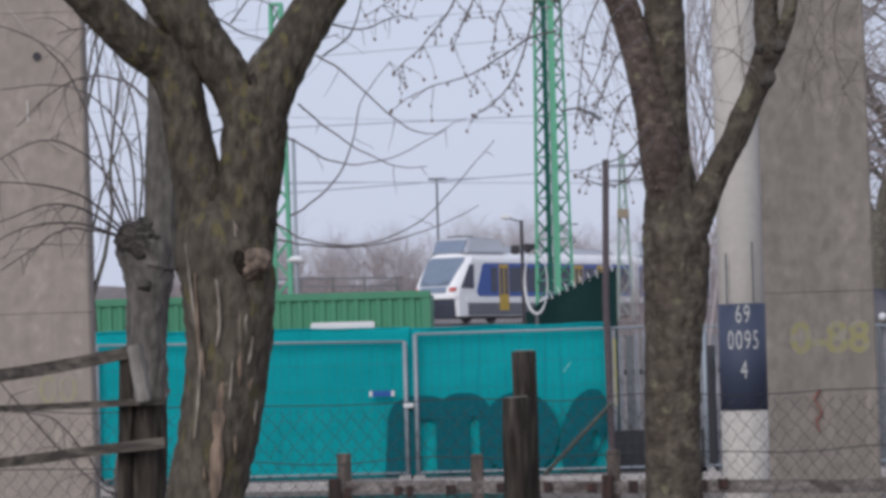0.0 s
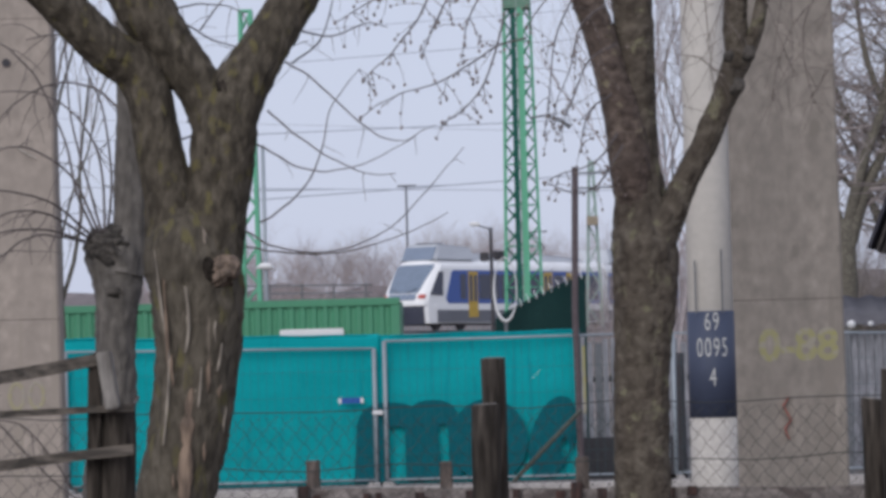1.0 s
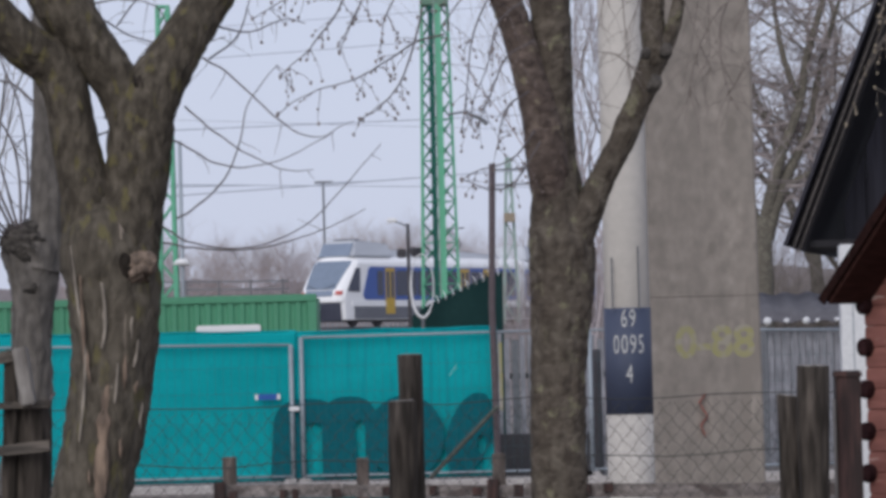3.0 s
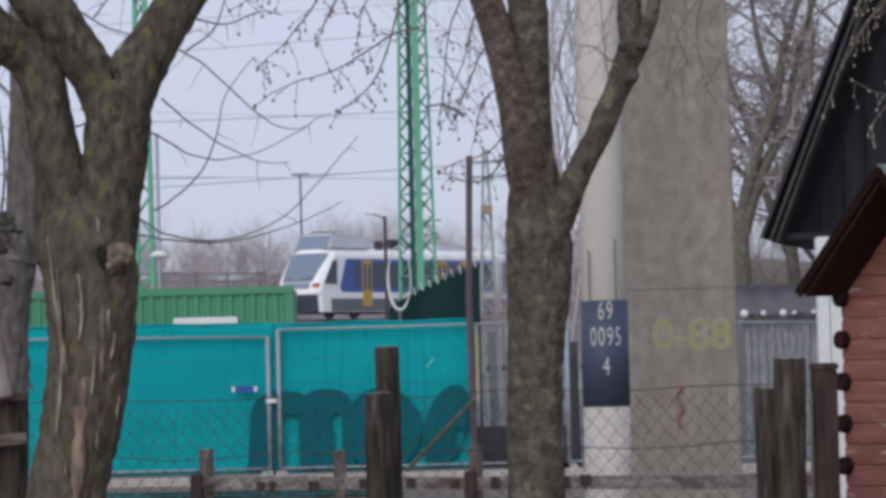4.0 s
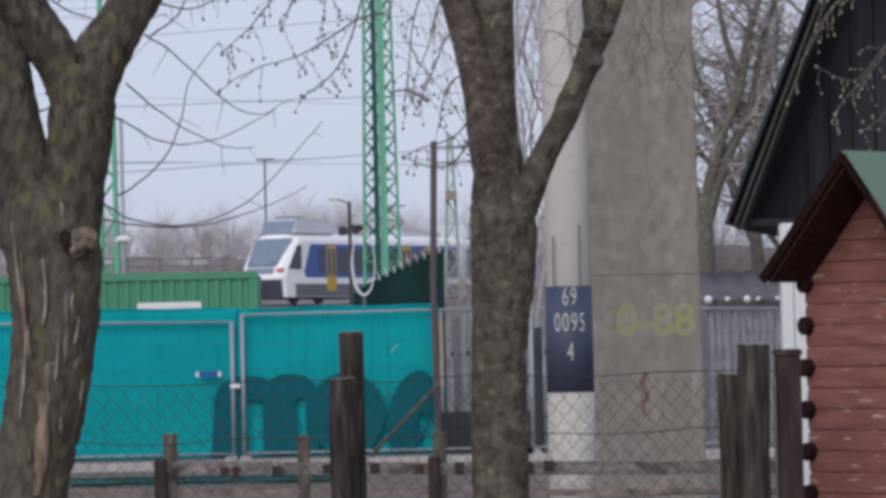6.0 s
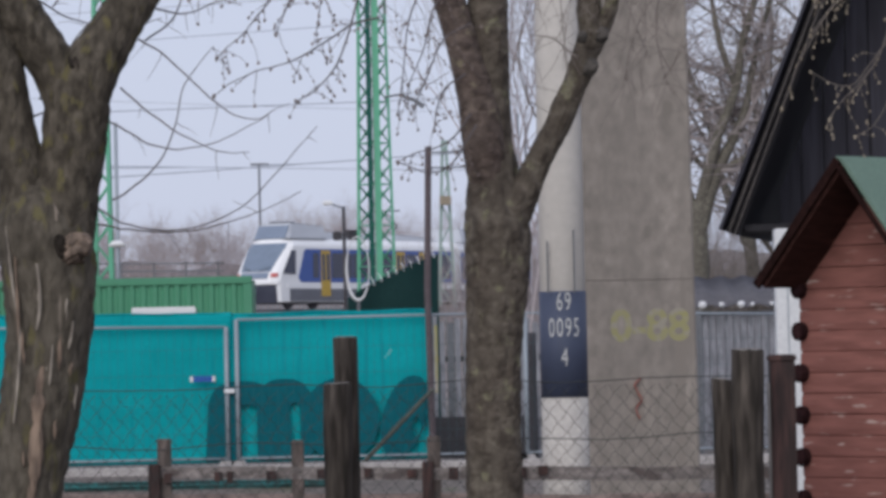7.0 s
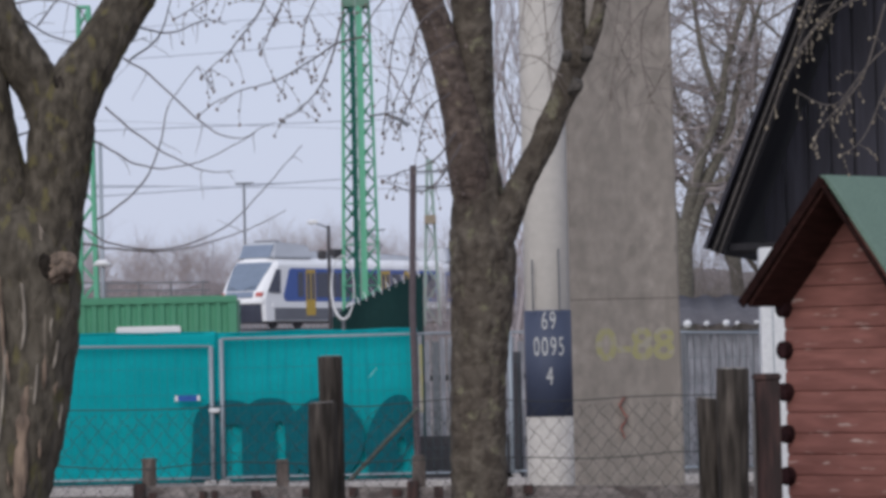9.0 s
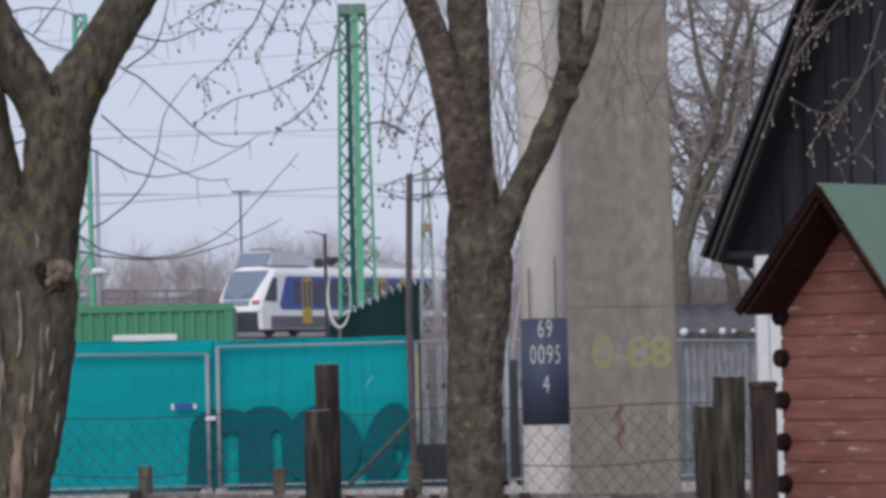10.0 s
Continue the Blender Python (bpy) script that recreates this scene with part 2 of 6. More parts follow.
def box(bm, lo, hi, bevel=0.0):
    vs = [bm.verts.new((x, y, z)) for x in (lo[0], hi[0]) for y in (lo[1], hi[1]) for z in (lo[2], hi[2])]
    fs = [bm.faces.new([vs[i] for i in f]) for f in ((0, 1, 3, 2), (4, 6, 7, 5), (0, 4, 5, 1), (2, 3, 7, 6), (0, 2, 6, 4), (1, 5, 7, 3))]
    if bevel:
        bmesh.ops.bevel(bm, geom=list({e for f in fs for e in f.edges}), offset=bevel, segments=2, affect="EDGES")
    return bm


def boxed(lo, hi, bevel=0.0):
    return box(bmesh.new(), lo, hi, bevel)


def tube(bm, rows, sides=8, closed=True, rough=0.0, rng=random):
    """A tube along rows of (x, y, z, radius)."""
    rings, ref = [], None
    pts = [Vector(r[:3]) for r in rows]
    for i, r in enumerate(rows):
        d = (pts[min(i + 1, len(pts) - 1)] - pts[max(i - 1, 0)]).normalized()
        if ref is None:
            ref = Vector((0, 1, 0)) if abs(d.y) < 0.9 else Vector((1, 0, 0))
        u = d.cross(ref).normalized()
        v = d.cross(u)
        ref = -v
        ring = []
        for k in range(sides):
            a = 2 * math.pi * k / sides
            q = r[3] * (1 + (rng.uniform(-rough, rough) if rough else 0))
            ring.append(bm.verts.new(pts[i] + (u * math.cos(a) + v * math.sin(a)) * q))
        rings.append(ring)
    for a, b in zip(rings, rings[1:]):
        for k in range(sides):
            bm.faces.new((a[k], a[(k + 1) % sides], b[(k + 1) % sides], b[k]))
    if closed:
        bm.faces.new(rings[0][::-1])
        bm.faces.new(rings[-1])
    return bm


def glide(rows, n):
    """Catmull-Rom through rows, n steps each."""
    out, k = [], len(rows[0])
    for i in range(len(rows) - 1):
        p = [rows[max(i - 1, 0)], rows[i], rows[i + 1], rows[min(i + 2, len(rows) - 1)]]
        for s in range(n):
            t = s / n
            out.append(tuple(0.5 * (2 * p[1][c] + (p[2][c] - p[0][c]) * t + (2 * p[0][c] - 5 * p[1][c] + 4 * p[2][c] - p[3][c]) * t * t + (3 * p[1][c] - p[0][c] - 3 * p[2][c] + p[3][c]) * t ** 3) for c in range(k)))
    return out + [tuple(rows[-1])]


def bar(bm, a, b, r, sides=6):
    return tube(bm, [(*a, r), (*b, r)], sides)


def beam(bm, a, b, w, h=None):
    """A square bar from a to b."""
    a, b, h = Vector(a), Vector(b), h or w
    d = (b - a).normalized()
    u = d.cross(Vector((0, 0, 1)) if abs(d.z) < 0.95 else Vector((0, 1, 0))).normalized()
    v = d.cross(u)
    vs = [bm.verts.new(p + u * (sx * w / 2) + v * (sy * h / 2)) for p in (a, b) for sx, sy in ((-1, -1), (1, -1), (1, 1), (-1, 1))]
    for f in ((3, 2, 1, 0), (4, 5, 6, 7), (0, 1, 5, 4), (1, 2, 6, 5), (2, 3, 7, 6), (3, 0, 4, 7)):
        bm.faces.new([vs[i] for i in f])
    return bm


def grid_sheet(x0, x1, y0, y1, nx, ny, height):
    bm = bmesh.new()
    rows = [[bm.verts.new((x0 + (x1 - x0) * i / nx, y0 + (y1 - y0) * j / ny, height(x0 + (x1 - x0) * i / nx, y0 + (y1 - y0) * j / ny))) for i in range(nx + 1)] for j in range(ny + 1)]
    for a, b in zip(rows, rows[1:]):
        for i in range(nx):
            bm.faces.new((a[i], a[i + 1], b[i + 1], b[i]))
    return bm


def lettering(text, size, depth, fat=0.0):
    cu = bpy.data.curves.new("text", "FONT")
    cu.body, cu.size, cu.extrude, cu.align_x, cu.align_y = text, size, depth, "CENTER", "CENTER"
    cu.offset = fat
    ob = bpy.data.objects.new("text", cu)
    scene.collection.objects.link(ob)
    bpy.context.view_layer.update()
    me = bpy.data.meshes.new_from_object(ob.evaluated_get(bpy.context.evaluated_depsgraph_get()))
    bpy.data.objects.remove(ob)
    bm = bmesh.new()
    bm.from_mesh(me)
    bpy.data.meshes.remove(me)
    return bm


# ---- ground ----
def bank(x, y):
    t = min(1, max(0, (y - 106) / 9))
    dip = -0.3 * min(1, max(0, (y - 27) / 6)) * min(1, max(0, (48.2 - y) / 1.2))
    return dip + 2.45 * t * t * (3 - 2 * t) + 0.95 * min(1, max(0, (y - 115) / 55)) + 0.05 * noise.noise(Vector((x * 0.5, y * 0.3, 0)))


ys = [-40, -10, 0, 5, 10, 15, 20, 25, 30, 33, 36, 40, 44, 46, 47.0, 47.6, 48.2, 52, 60, 70, 80, 90, 100] + [106 + i for i in range(10)] + [125, 140, 160, 180, 210, 250, 300, 400, 600, 1000, 1600, 2500]
xs = [-1500, -700, -300, -120, -60] + [-40 + 2 * i for i in range(41)] + [60, 120, 300, 700, 1500]
bm = bmesh.new()
net_rows = [[bm.verts.new((x, y, bank(x, y))) for x in xs] for y in ys]
for a, b in zip(net_rows, net_rows[1:]):
    for i in range(len(xs) - 1):
        bm.faces.new((a[i], a[i + 1], b[i + 1], b[i]))
tagged(part("ground", bm, GRASS, smooth=True), "dry winter grass and bare earth rising to a bank", "ground", kind="structure")


# ---- trees close by ----
def bark_limb(rows, seed, furrow):
    """A limb with furrowed bark: long ridges along it, lumps across."""
    pts = glide(rows, 24)
    bm, rings, ref, run, sides = bmesh.new(), [], None, 0.0, 44
    for i, r in enumerate(pts):
        p = Vector(r[:3])
        d = (Vector(pts[min(i + 1, len(pts) - 1)][:3]) - Vector(pts[max(i - 1, 0)][:3])).normalized()
        run += (p - Vector(pts[max(i - 1, 0)][:3])).length
        ref = ref or Vector((0, 1, 0))
        u = d.cross(ref).normalized()
        v = d.cross(u)
        ref = -v
        ring = []
        for k in range(sides):
            a = 2 * math.pi * k / sides
            c, q = math.cos(a), math.sin(a)
            lump = 0.07 * noise.noise(Vector((c * 0.9, q * 0.9, run * 3.5 + seed)))
            ridge = noise.noise(Vector((c * 4.2, q * 4.2, run * 6 + seed * 3)))
            fine = noise.noise(Vector((c * 9, q * 9, run * 22 + seed * 7)))
            bump = 1 + lump + furrow * (0.5 - abs(ridge)) * 0.35 + furrow * 0.16 * fine
            ring.append(bm.verts.new(p + (u * c + v * q) * r[3] * bump))
        rings.append(ring)
    for a, b in zip(rings, rings[1:]):
        for k in range(sides):
            bm.faces.new((a[k], a[(k + 1) % sides], b[(k + 1) % sides], b[k]))
    bm.faces.new(rings[0][::-1])
    bm.faces.new(rings[-1])
    return bm


def limb(tree, rows, material, seed, furrow=0.5, name="limb", label=""):
    bm = bark_limb(rows, seed, furrow)
    bm.transform(tree.matrix_basis.inverted())
    return part(name, bm, material, tree, label, True)


def streak(tree, rows, label="", material=BARE_WOOD):
    inv = tree.matrix_basis.inverted()
    bm = tube(bmesh.new(), [(r[0], r[1], r[2], r[3] * (1 + 0.55 * noise.noise(Vector((r[2] * 26, r[0] * 9, 3))))) for r in glide(rows, 8)], 8)
    for v in bm.verts:
        v.co.y = rows[0][1] + (v.co.y - rows[0][1]) * 0.45
    bm.transform(inv)
    return part("bare_patch", bm, material, tree, label, True)


left_tree = thing("forked_tree", "thick forked tree with rough mossy bark and bare wounds", "tree", (-1.46, 13.0, 0))
limb(left_tree, [(-1.46, 13.0, -0.1, 0.2), (-1.440, 13.00, 0.720, 0.1550), (-1.435, 13.00, 1.000, 0.1380), (-1.425, 13.00, 1.155, 0.1320), (-1.368, 13.00, 1.418, 0.1370), (-1.331, 13.00, 1.678, 0.1450), (-1.325, 13.00, 1.899, 0.1580), (-1.345, 13.00, 2.060, 0.1600), (-1.344, 13.02, 2.181, 0.1102), (-1.344, 13.04, 2.273, 0.0401)], BARK, 3.0, 0.36, "trunk")
limb(left_tree, [(-1.388, 13.00, 1.981, 0.1200), (-1.417, 13.00, 2.243, 0.0900), (-1.446, 13.00, 2.409, 0.0820), (-1.477, 13.00, 2.597, 0.0800), (-1.521, 13.00, 2.706, 0.0840), (-1.628, 12.95, 2.785, 0.0777), (-1.769, 12.90, 2.930, 0.0734), (-1.920, 12.80, 3.104, 0.0689), (-2.099, 12.60, 3.421, 0.0485)], BARK_MOSS, 4.7, 0.38)
limb(left_tree, [(-1.228, 13.02, 2.460, 0.0951), (-1.293, 13.02, 2.624, 0.0821), (-1.408, 13.00, 2.799, 0.0860), (-1.509, 13.00, 2.962, 0.1000), (-1.637, 13.10, 3.210, 0.0857), (-1.722, 13.20, 3.616, 0.0609)], BARK_MOSS, 6.4, 0.38)
limb(left_tree, [(-1.324, 13.00, 1.959, 0.1500), (-1.248, 13.00, 2.238, 0.1080), (-1.219, 13.00, 2.438, 0.1120), (-1.183, 13.00, 2.578, 0.1000), (-1.073, 13.05, 2.769, 0.0843), (-0.972, 13.10, 2.941, 0.0826), (-0.871, 13.20, 3.156, 0.0762), (-0.704, 13.30, 3.513, 0.0512)], BARK_MOSS, 8.1, 0.38)
limb(left_tree, [(-1.275, 12.93, 1.956, 0.0398), (-1.217, 12.90, 1.989, 0.0456), (-1.181, 12.90, 1.972, 0.0298)], BARK_MOSS, 9.8, 0.38)
# x, top, length, half width and slant of the cracks
CRACKS = ((-1.462, 2.06, 0.33, 0.0055, 0.036), (-1.408, 1.69, 0.12, 0.0075, 0.004), (-1.376, 2.05, 0.36, 0.0045, 0.04), (-1.274, 1.69, 0.14, 0.0075, -0.008), (-1.248, 1.82, 0.1, 0.004, -0.005),
          (-1.222, 1.5, 0.09, 0.004, -0.006), (-1.298, 1.38, 0.07, 0.006, -0.004), (-1.412, 1.27, 0.06, 0.006, 0.002), (-1.237, 1.58, 0.05, 0.006, -0.004), (-1.33, 1.62, 0.12, 0.004, 0.006))
for rows in ([(-1.392, 12.86, 1.10, 0.014), (-1.376, 12.85, 1.179, 0.019), (-1.366, 12.85, 1.302, 0.026), (-1.357, 12.85, 1.430, 0.021), (-1.345, 12.85, 1.53, 0.012), (-1.335, 12.85, 1.588, 0.005)],
             [(-1.421, 12.86, 1.640, 0.0030), (-1.422, 12.86, 1.759, 0.0069), (-1.428, 12.86, 1.919, 0.0040), (-1.429, 12.86, 2.018, 0.0020)]):
    streak(left_tree, rows, "pale bare wound")
for rows in ([(-1.367, 12.84, 2.030, 0.0030), (-1.356, 12.83, 1.960, 0.0049), (-1.344, 12.83, 1.861, 0.0059), (-1.344, 12.83, 1.762, 0.0059), (-1.356, 12.83, 1.693, 0.0030)],
             [(-1.460, 12.90, 2.065, 0.0030), (-1.464, 12.90, 1.995, 0.0060), (-1.455, 12.90, 1.925, 0.0030)],
             [(-1.228, 12.85, 1.723, 0.0030), (-1.235, 12.85, 1.676, 0.0059), (-1.247, 12.85, 1.625, 0.0030)],
             [(-1.423, 12.86, 1.764, 0.0030), (-1.418, 12.86, 1.645, 0.0049), (-1.429, 12.86, 1.497, 0.0049), (-1.445, 12.86, 1.369, 0.0030)],
             [(-1.300, 12.83, 1.642, 0.0020), (-1.307, 12.83, 1.563, 0.0049), (-1.315, 12.83, 1.500, 0.0020)]):
    streak(left_tree, rows, "pale grey crack in the bark", BARE_PALE)
for x, z, length, wide, slant in CRACKS:
    line = [(x + slant * k + 0.006 * noise.noise(Vector((k * 3, x * 20, z))), 12.865 - 0.02 * math.sin(k * math.pi), z - length * k, wide * 0.75 * (0.3 + math.sin(k * math.pi))) for k in (0, 0.25, 0.5, 0.75, 1)]
    streak(left_tree, line, "pale grey crack in the bark", BARE_PALE if wide < 0.006 else BARE_WOOD)
burl = bark_limb([(-1.276, 12.92, 1.940, 0.0258), (-1.239, 12.88, 1.965, 0.0456), (-1.202, 12.87, 1.984, 0.0455), (-1.166, 12.86, 1.971, 0.0218)], 4.0, 1.4)
burl.transform(left_tree.matrix_basis.inverted())
part("burl", burl, BURL, left_tree, "brown knotty burl", True)
# solid lumps coloured dark for the shade inside two hollows
for label, rows, m in (("dark lump for the shaded cavity of the crotch", [(-1.225, 12.97, 2.655, 0.02), (-1.205, 12.955, 2.625, 0.042), (-1.195, 12.95, 2.59, 0.036), (-1.2, 12.95, 2.55, 0.014)], HOLLOW_SHADE), ("dark lump for a shaded hollow beside the burl", [(-1.285, 12.86, 2.03, 0.008), (-1.27, 12.85, 2.0, 0.02), (-1.262, 12.85, 1.96, 0.018), (-1.255, 12.86, 1.93, 0.006)], HOLLOW_SHADE)):
    hollow = bark_limb(rows, 7.0, 1.3)
    hollow.transform(left_tree.matrix_basis.inverted())
    part("hollow", hollow, m, left_tree, label, True)

right_tree = thing("knotty_tree", "slender forked tree with reddish flaking bark", "tree", (0.78, 13.5, 0))
limb(right_tree, [(0.78, 13.5, -0.1, 0.15), (0.240, 13.50, 0.644, 0.1142), (0.244, 13.50, 0.933, 0.0997), (0.244, 13.50, 1.094, 0.0976), (0.246, 13.50, 1.429, 0.0976), (0.257, 13.50, 1.678, 0.1018), (0.274, 13.50, 1.905, 0.1101), (0.276, 13.50, 2.051, 0.1163), (0.272, 13.52, 2.176, 0.0998), (0.273, 13.55, 2.323, 0.0688), (0.273, 13.58, 2.451, 0.0313)], BARK_RED, 5.0, 0.4, "trunk")
limb(right_tree, [(0.255, 13.50, 2.010, 0.0987), (0.261, 13.50, 2.238, 0.0831), (0.260, 13.50, 2.467, 0.0685), (0.259, 13.50, 2.717, 0.0685), (0.253, 13.50, 2.967, 0.0706), (0.238, 13.50, 3.301, 0.0727), (0.228, 13.50, 3.657, 0.0519)], BARK_RED, 6.7, 0.4)
limb(right_tree, [(0.254, 13.54, 2.094, 0.0521), (0.233, 13.46, 2.299, 0.0725), (0.208, 13.45, 2.506, 0.0662), (0.164, 13.45, 2.695, 0.0559), (0.106, 13.45, 2.904, 0.0559), (0.025, 13.40, 3.109, 0.0536), (-0.088, 13.30, 3.452, 0.0389)], BARK_RUST, 8.4, 0.4, "limb", "reddish flaking bark")
limb(right_tree, [(0.292, 13.54, 1.989, 0.0521), (0.314, 13.48, 2.063, 0.0684), (0.370, 13.47, 2.155, 0.0560), (0.415, 13.46, 2.247, 0.0456), (0.467, 13.45, 2.345, 0.0445), (0.498, 13.45, 2.398, 0.0435), (0.524, 13.44, 2.455, 0.0465), (0.565, 13.43, 2.548, 0.0393), (0.595, 13.42, 2.615, 0.0444), (0.609, 13.42, 2.662, 0.0413), (0.637, 13.41, 2.740, 0.0485), (0.628, 13.40, 2.818, 0.0433), (0.631, 13.38, 2.940, 0.0412), (0.663, 13.30, 3.219, 0.0327)], BARK_RED, 10.1, 0.6)
limb(right_tree, [(0.626, 13.42, 2.699, 0.0310), (0.670, 13.40, 2.759, 0.0309), (0.700, 13.38, 2.818, 0.0247), (0.719, 13.36, 2.894, 0.0226), (0.780, 13.30, 3.134, 0.0164)], BARK_RED, 12.3, 0.5)
for a, b, c in (((0.612, 13.30, 2.608, 0.0307), (0.634, 13.29, 2.598, 0.0266), (0.642, 13.29, 2.594, 0.0123)), ((0.659, 13.30, 2.726, 0.0266), (0.678, 13.29, 2.720, 0.0245), (0.687, 13.29, 2.718, 0.0123)), ((0.597, 13.30, 2.715, 0.0184), (0.588, 13.29, 2.718, 0.0184), (0.580, 13.29, 2.723, 0.0102))):
    knot = bark_limb([a, b, c], 5.0, 1.2)
    knot.transform(right_tree.matrix_basis.inverted())
    part("knot", knot, BURL_DARK, right_tree, "dark healed knot", True)

pollard = thing("pollard_tree", "grey pollarded trunk with a knobbly head", "tree", (-2.35, 17, 0))
limb(pollard, [(-2.35, 17, -0.1, 0.17), (-2.2, 17.00, 0.823, 0.118), (-2.165, 17.00, 1.189, 0.108), (-2.128, 17.00, 1.555, 0.094), (-2.116, 17.00, 1.869, 0.09), (-2.106, 17.00, 2.053, 0.108), (-2.113, 17.00, 2.185, 0.1308), (-2.122, 17.00, 2.259, 0.1046), (-2.127, 17.00, 2.291, 0.0392)], BARK_PALE, 7.0, 0.5, "trunk")
limb(pollard, [(-2.089, 17.00, 2.106, 0.1177), (-2.047, 17.00, 2.289, 0.0758), (-2.036, 17.00, 2.552, 0.0680), (-2.028, 17.00, 2.841, 0.0602), (-2.031, 17.00, 3.184, 0.0523), (-2.009, 17.00, 3.606, 0.0418), (-1.984, 17.00, 4.002, 0.0314)], BARK_PALE, 8.7, 0.5)
limb(pollard, [(-2.154, 16.95, 2.211, 0.0782), (-2.200, 16.95, 2.260, 0.0522), (-2.226, 16.95, 2.271, 0.0339)], BARK_PALE, 10.4, 0.5)

burl = bark_limb([(-2.066, 17.00, 2.184, 0.0523), (-2.127, 16.95, 2.216, 0.0861), (-2.188, 16.93, 2.232, 0.0651), (-2.238, 16.92, 2.255, 0.0312)], 3.0, 1.6)
burl.transform(pollard.matrix_basis.inverted())
part("burl", burl, BURL_DARK, pollard, "dark knotty head", True)
knot = bark_limb([(-2.049, 16.95, 1.993, 0.0183), (-2.097, 16.92, 2.010, 0.0338), (-2.145, 16.92, 2.001, 0.0208)], 6.0, 1.6)
knot.transform(pollard.matrix_basis.inverted())
part("knot", knot, BURL_DARK, pollard, "dark healed knot", True)

# ---- concrete pillars and the numbered pole ----
def pillar(name, x0, x1, depth, label, thick, material, taper=0.03):
    ob = thing(name, label, "pillar", ((x0 + x1) / 2, depth, 0))
    h = (x1 - x0) / 2
    zs = [-0.5, 2.261, 5.4, 9.0]
    for a, b in zip(zs, zs[1:]):
        bm = bmesh.new()
        c = 0.022
        rings = []
        for z in (a + 0.003, b - 0.002):
            w = h - taper * (z - 1.6) / 4
            rings.append([bm.verts.new(p) for p in ((-w + c, 0, z), (w - c, 0, z), (w, c, z), (w, thick, z), (-w, thick, z), (-w, c, z))])
        for k in range(6):
            bm.faces.new((rings[0][k], rings[0][(k + 1) % 6], rings[1][(k + 1) % 6], rings[1][k]))
        bm.faces.new(rings[0][::-1])
        bm.faces.new(rings[1])
        part("block", bm, material, ob)
    return ob


right_pillar = pillar("bridge_pillar", 1.655, 2.810, 38, "rough grey concrete bridge pillar with faded graffiti", 1.0, CONCRETE)
left_pillar = pillar("bridge_pillar", -7.027, -5.317, 38, "rough grey concrete bridge pillar with drill holes", 0.35, CONCRETE_WARM)


def on_front(parent, bm, material, name, centre, label=""):
    """Flat paint on a front face, 4 mm proud."""
    bm.transform(parent.matrix_basis.inverted() @ pose(*centre, 90, 0, 0))
    return part(name, bm, material, parent, label)


on_front(right_pillar, lettering("0-88", 0.45, 0.001, 0.012), YELLOW_SPRAY, "painted_mark", (2.334, 38.00, 1.774), "faded yellow sprayed mark")
YELLOW_FAINT = mat("yellow_faint", (0.33, 0.3, 0.16), (0.31, 0.28, 0.2), 5, 0.95, 0.2, 12, dark=0.95, spots=((0.3, 0.268, 0.235), 9, 0.5), shine=0.15)
for x, z in ((-5.781, 1.468), (-5.574, 1.475)):
    bm = tube(bmesh.new(), [(math.cos(t) * 0.075, math.sin(t) * 0.13, 0, 0.02) for t in [2 * math.pi * i / 20 for i in range(21)]], 4, False)
    bm.transform(Matrix.Diagonal((1, 1, 0.12, 1)))
    on_front(left_pillar, bm, YELLOW_FAINT, "painted_mark", (x, 37.997, z), "faint yellow sprayed ring")
zig = bmesh.new()
inv = right_pillar.matrix_basis.inverted()
pts = [(2.219, 37.99, 1.254), (2.152, 37.99, 1.168), (2.235, 37.99, 1.020), (2.163, 37.99, 0.935), (2.205, 37.99, 0.818)]
for a, b in zip(pts, pts[1:]):
    beam(zig, inv @ Vector(a), inv @ Vector(b), 0.075, 0.006)
part("painted_zigzag", zig, RED_SPRAY, right_pillar, "red sprayed zigzag")
for p, q in (((-5.927, 37.99, 4.487), (-5.920, 37.99, 4.251)), ((-5.759, 37.99, 4.081), (-5.525, 37.99, 3.932)), ((-6.071, 37.99, 5.425), (-5.886, 37.99, 5.183))):
    scratch = bmesh.new()
    beam(scratch, left_pillar.matrix_basis.inverted() @ Vector(p), left_pillar.matrix_basis.inverted() @ Vector(q), 0.022, 0.008)
    part("pale_scratch", scratch, CONCRETE_PALE, left_pillar, "pale scratch")
hole = bmesh.new()
tube(hole, [(0, 0, 0, 0.045), (0, 0.02, 0, 0.04)], 12)
hole.transform(left_pillar.matrix_basis.inverted() @ pose(*(-5.814, 37.98, 4.944)))
part("hole", hole, TRAIN_DARK, left_pillar, "dark drill hole")

pole_at = (1.359, 36.00, 1.236)
POLE_R = 0.2271
pole = thing("concrete_pole", "pale round concrete pole with a dark numbered band", "pole", (pole_at[0], 36, 0))
bm = tube(bmesh.new(), [(0, 0, -0.5, POLE_R - 0.002), (0, 0, 3.5, POLE_R - 0.006), (0, 0, 10, POLE_R - 0.03)], 32)
part("shaft", bm, CONCRETE_PALE, pole, smooth=True)
z0, z1 = 1.093, 2.130
bm = tube(bmesh.new(), [(0, 0, z0, POLE_R + 0.006), (0, 0, z1, POLE_R + 0.004)], 32)
base = tube(bmesh.new(), [(0, 0, -0.45, POLE_R + 0.003), (0, 0, z0 - 0.001, POLE_R + 0.003)], 32)
part("whitewashed_base", base, WHITEWASH, pole, "chipped whitewashed base", True)
band = part("number_band", bm, NAVY, pole, "dark blue painted band", True)
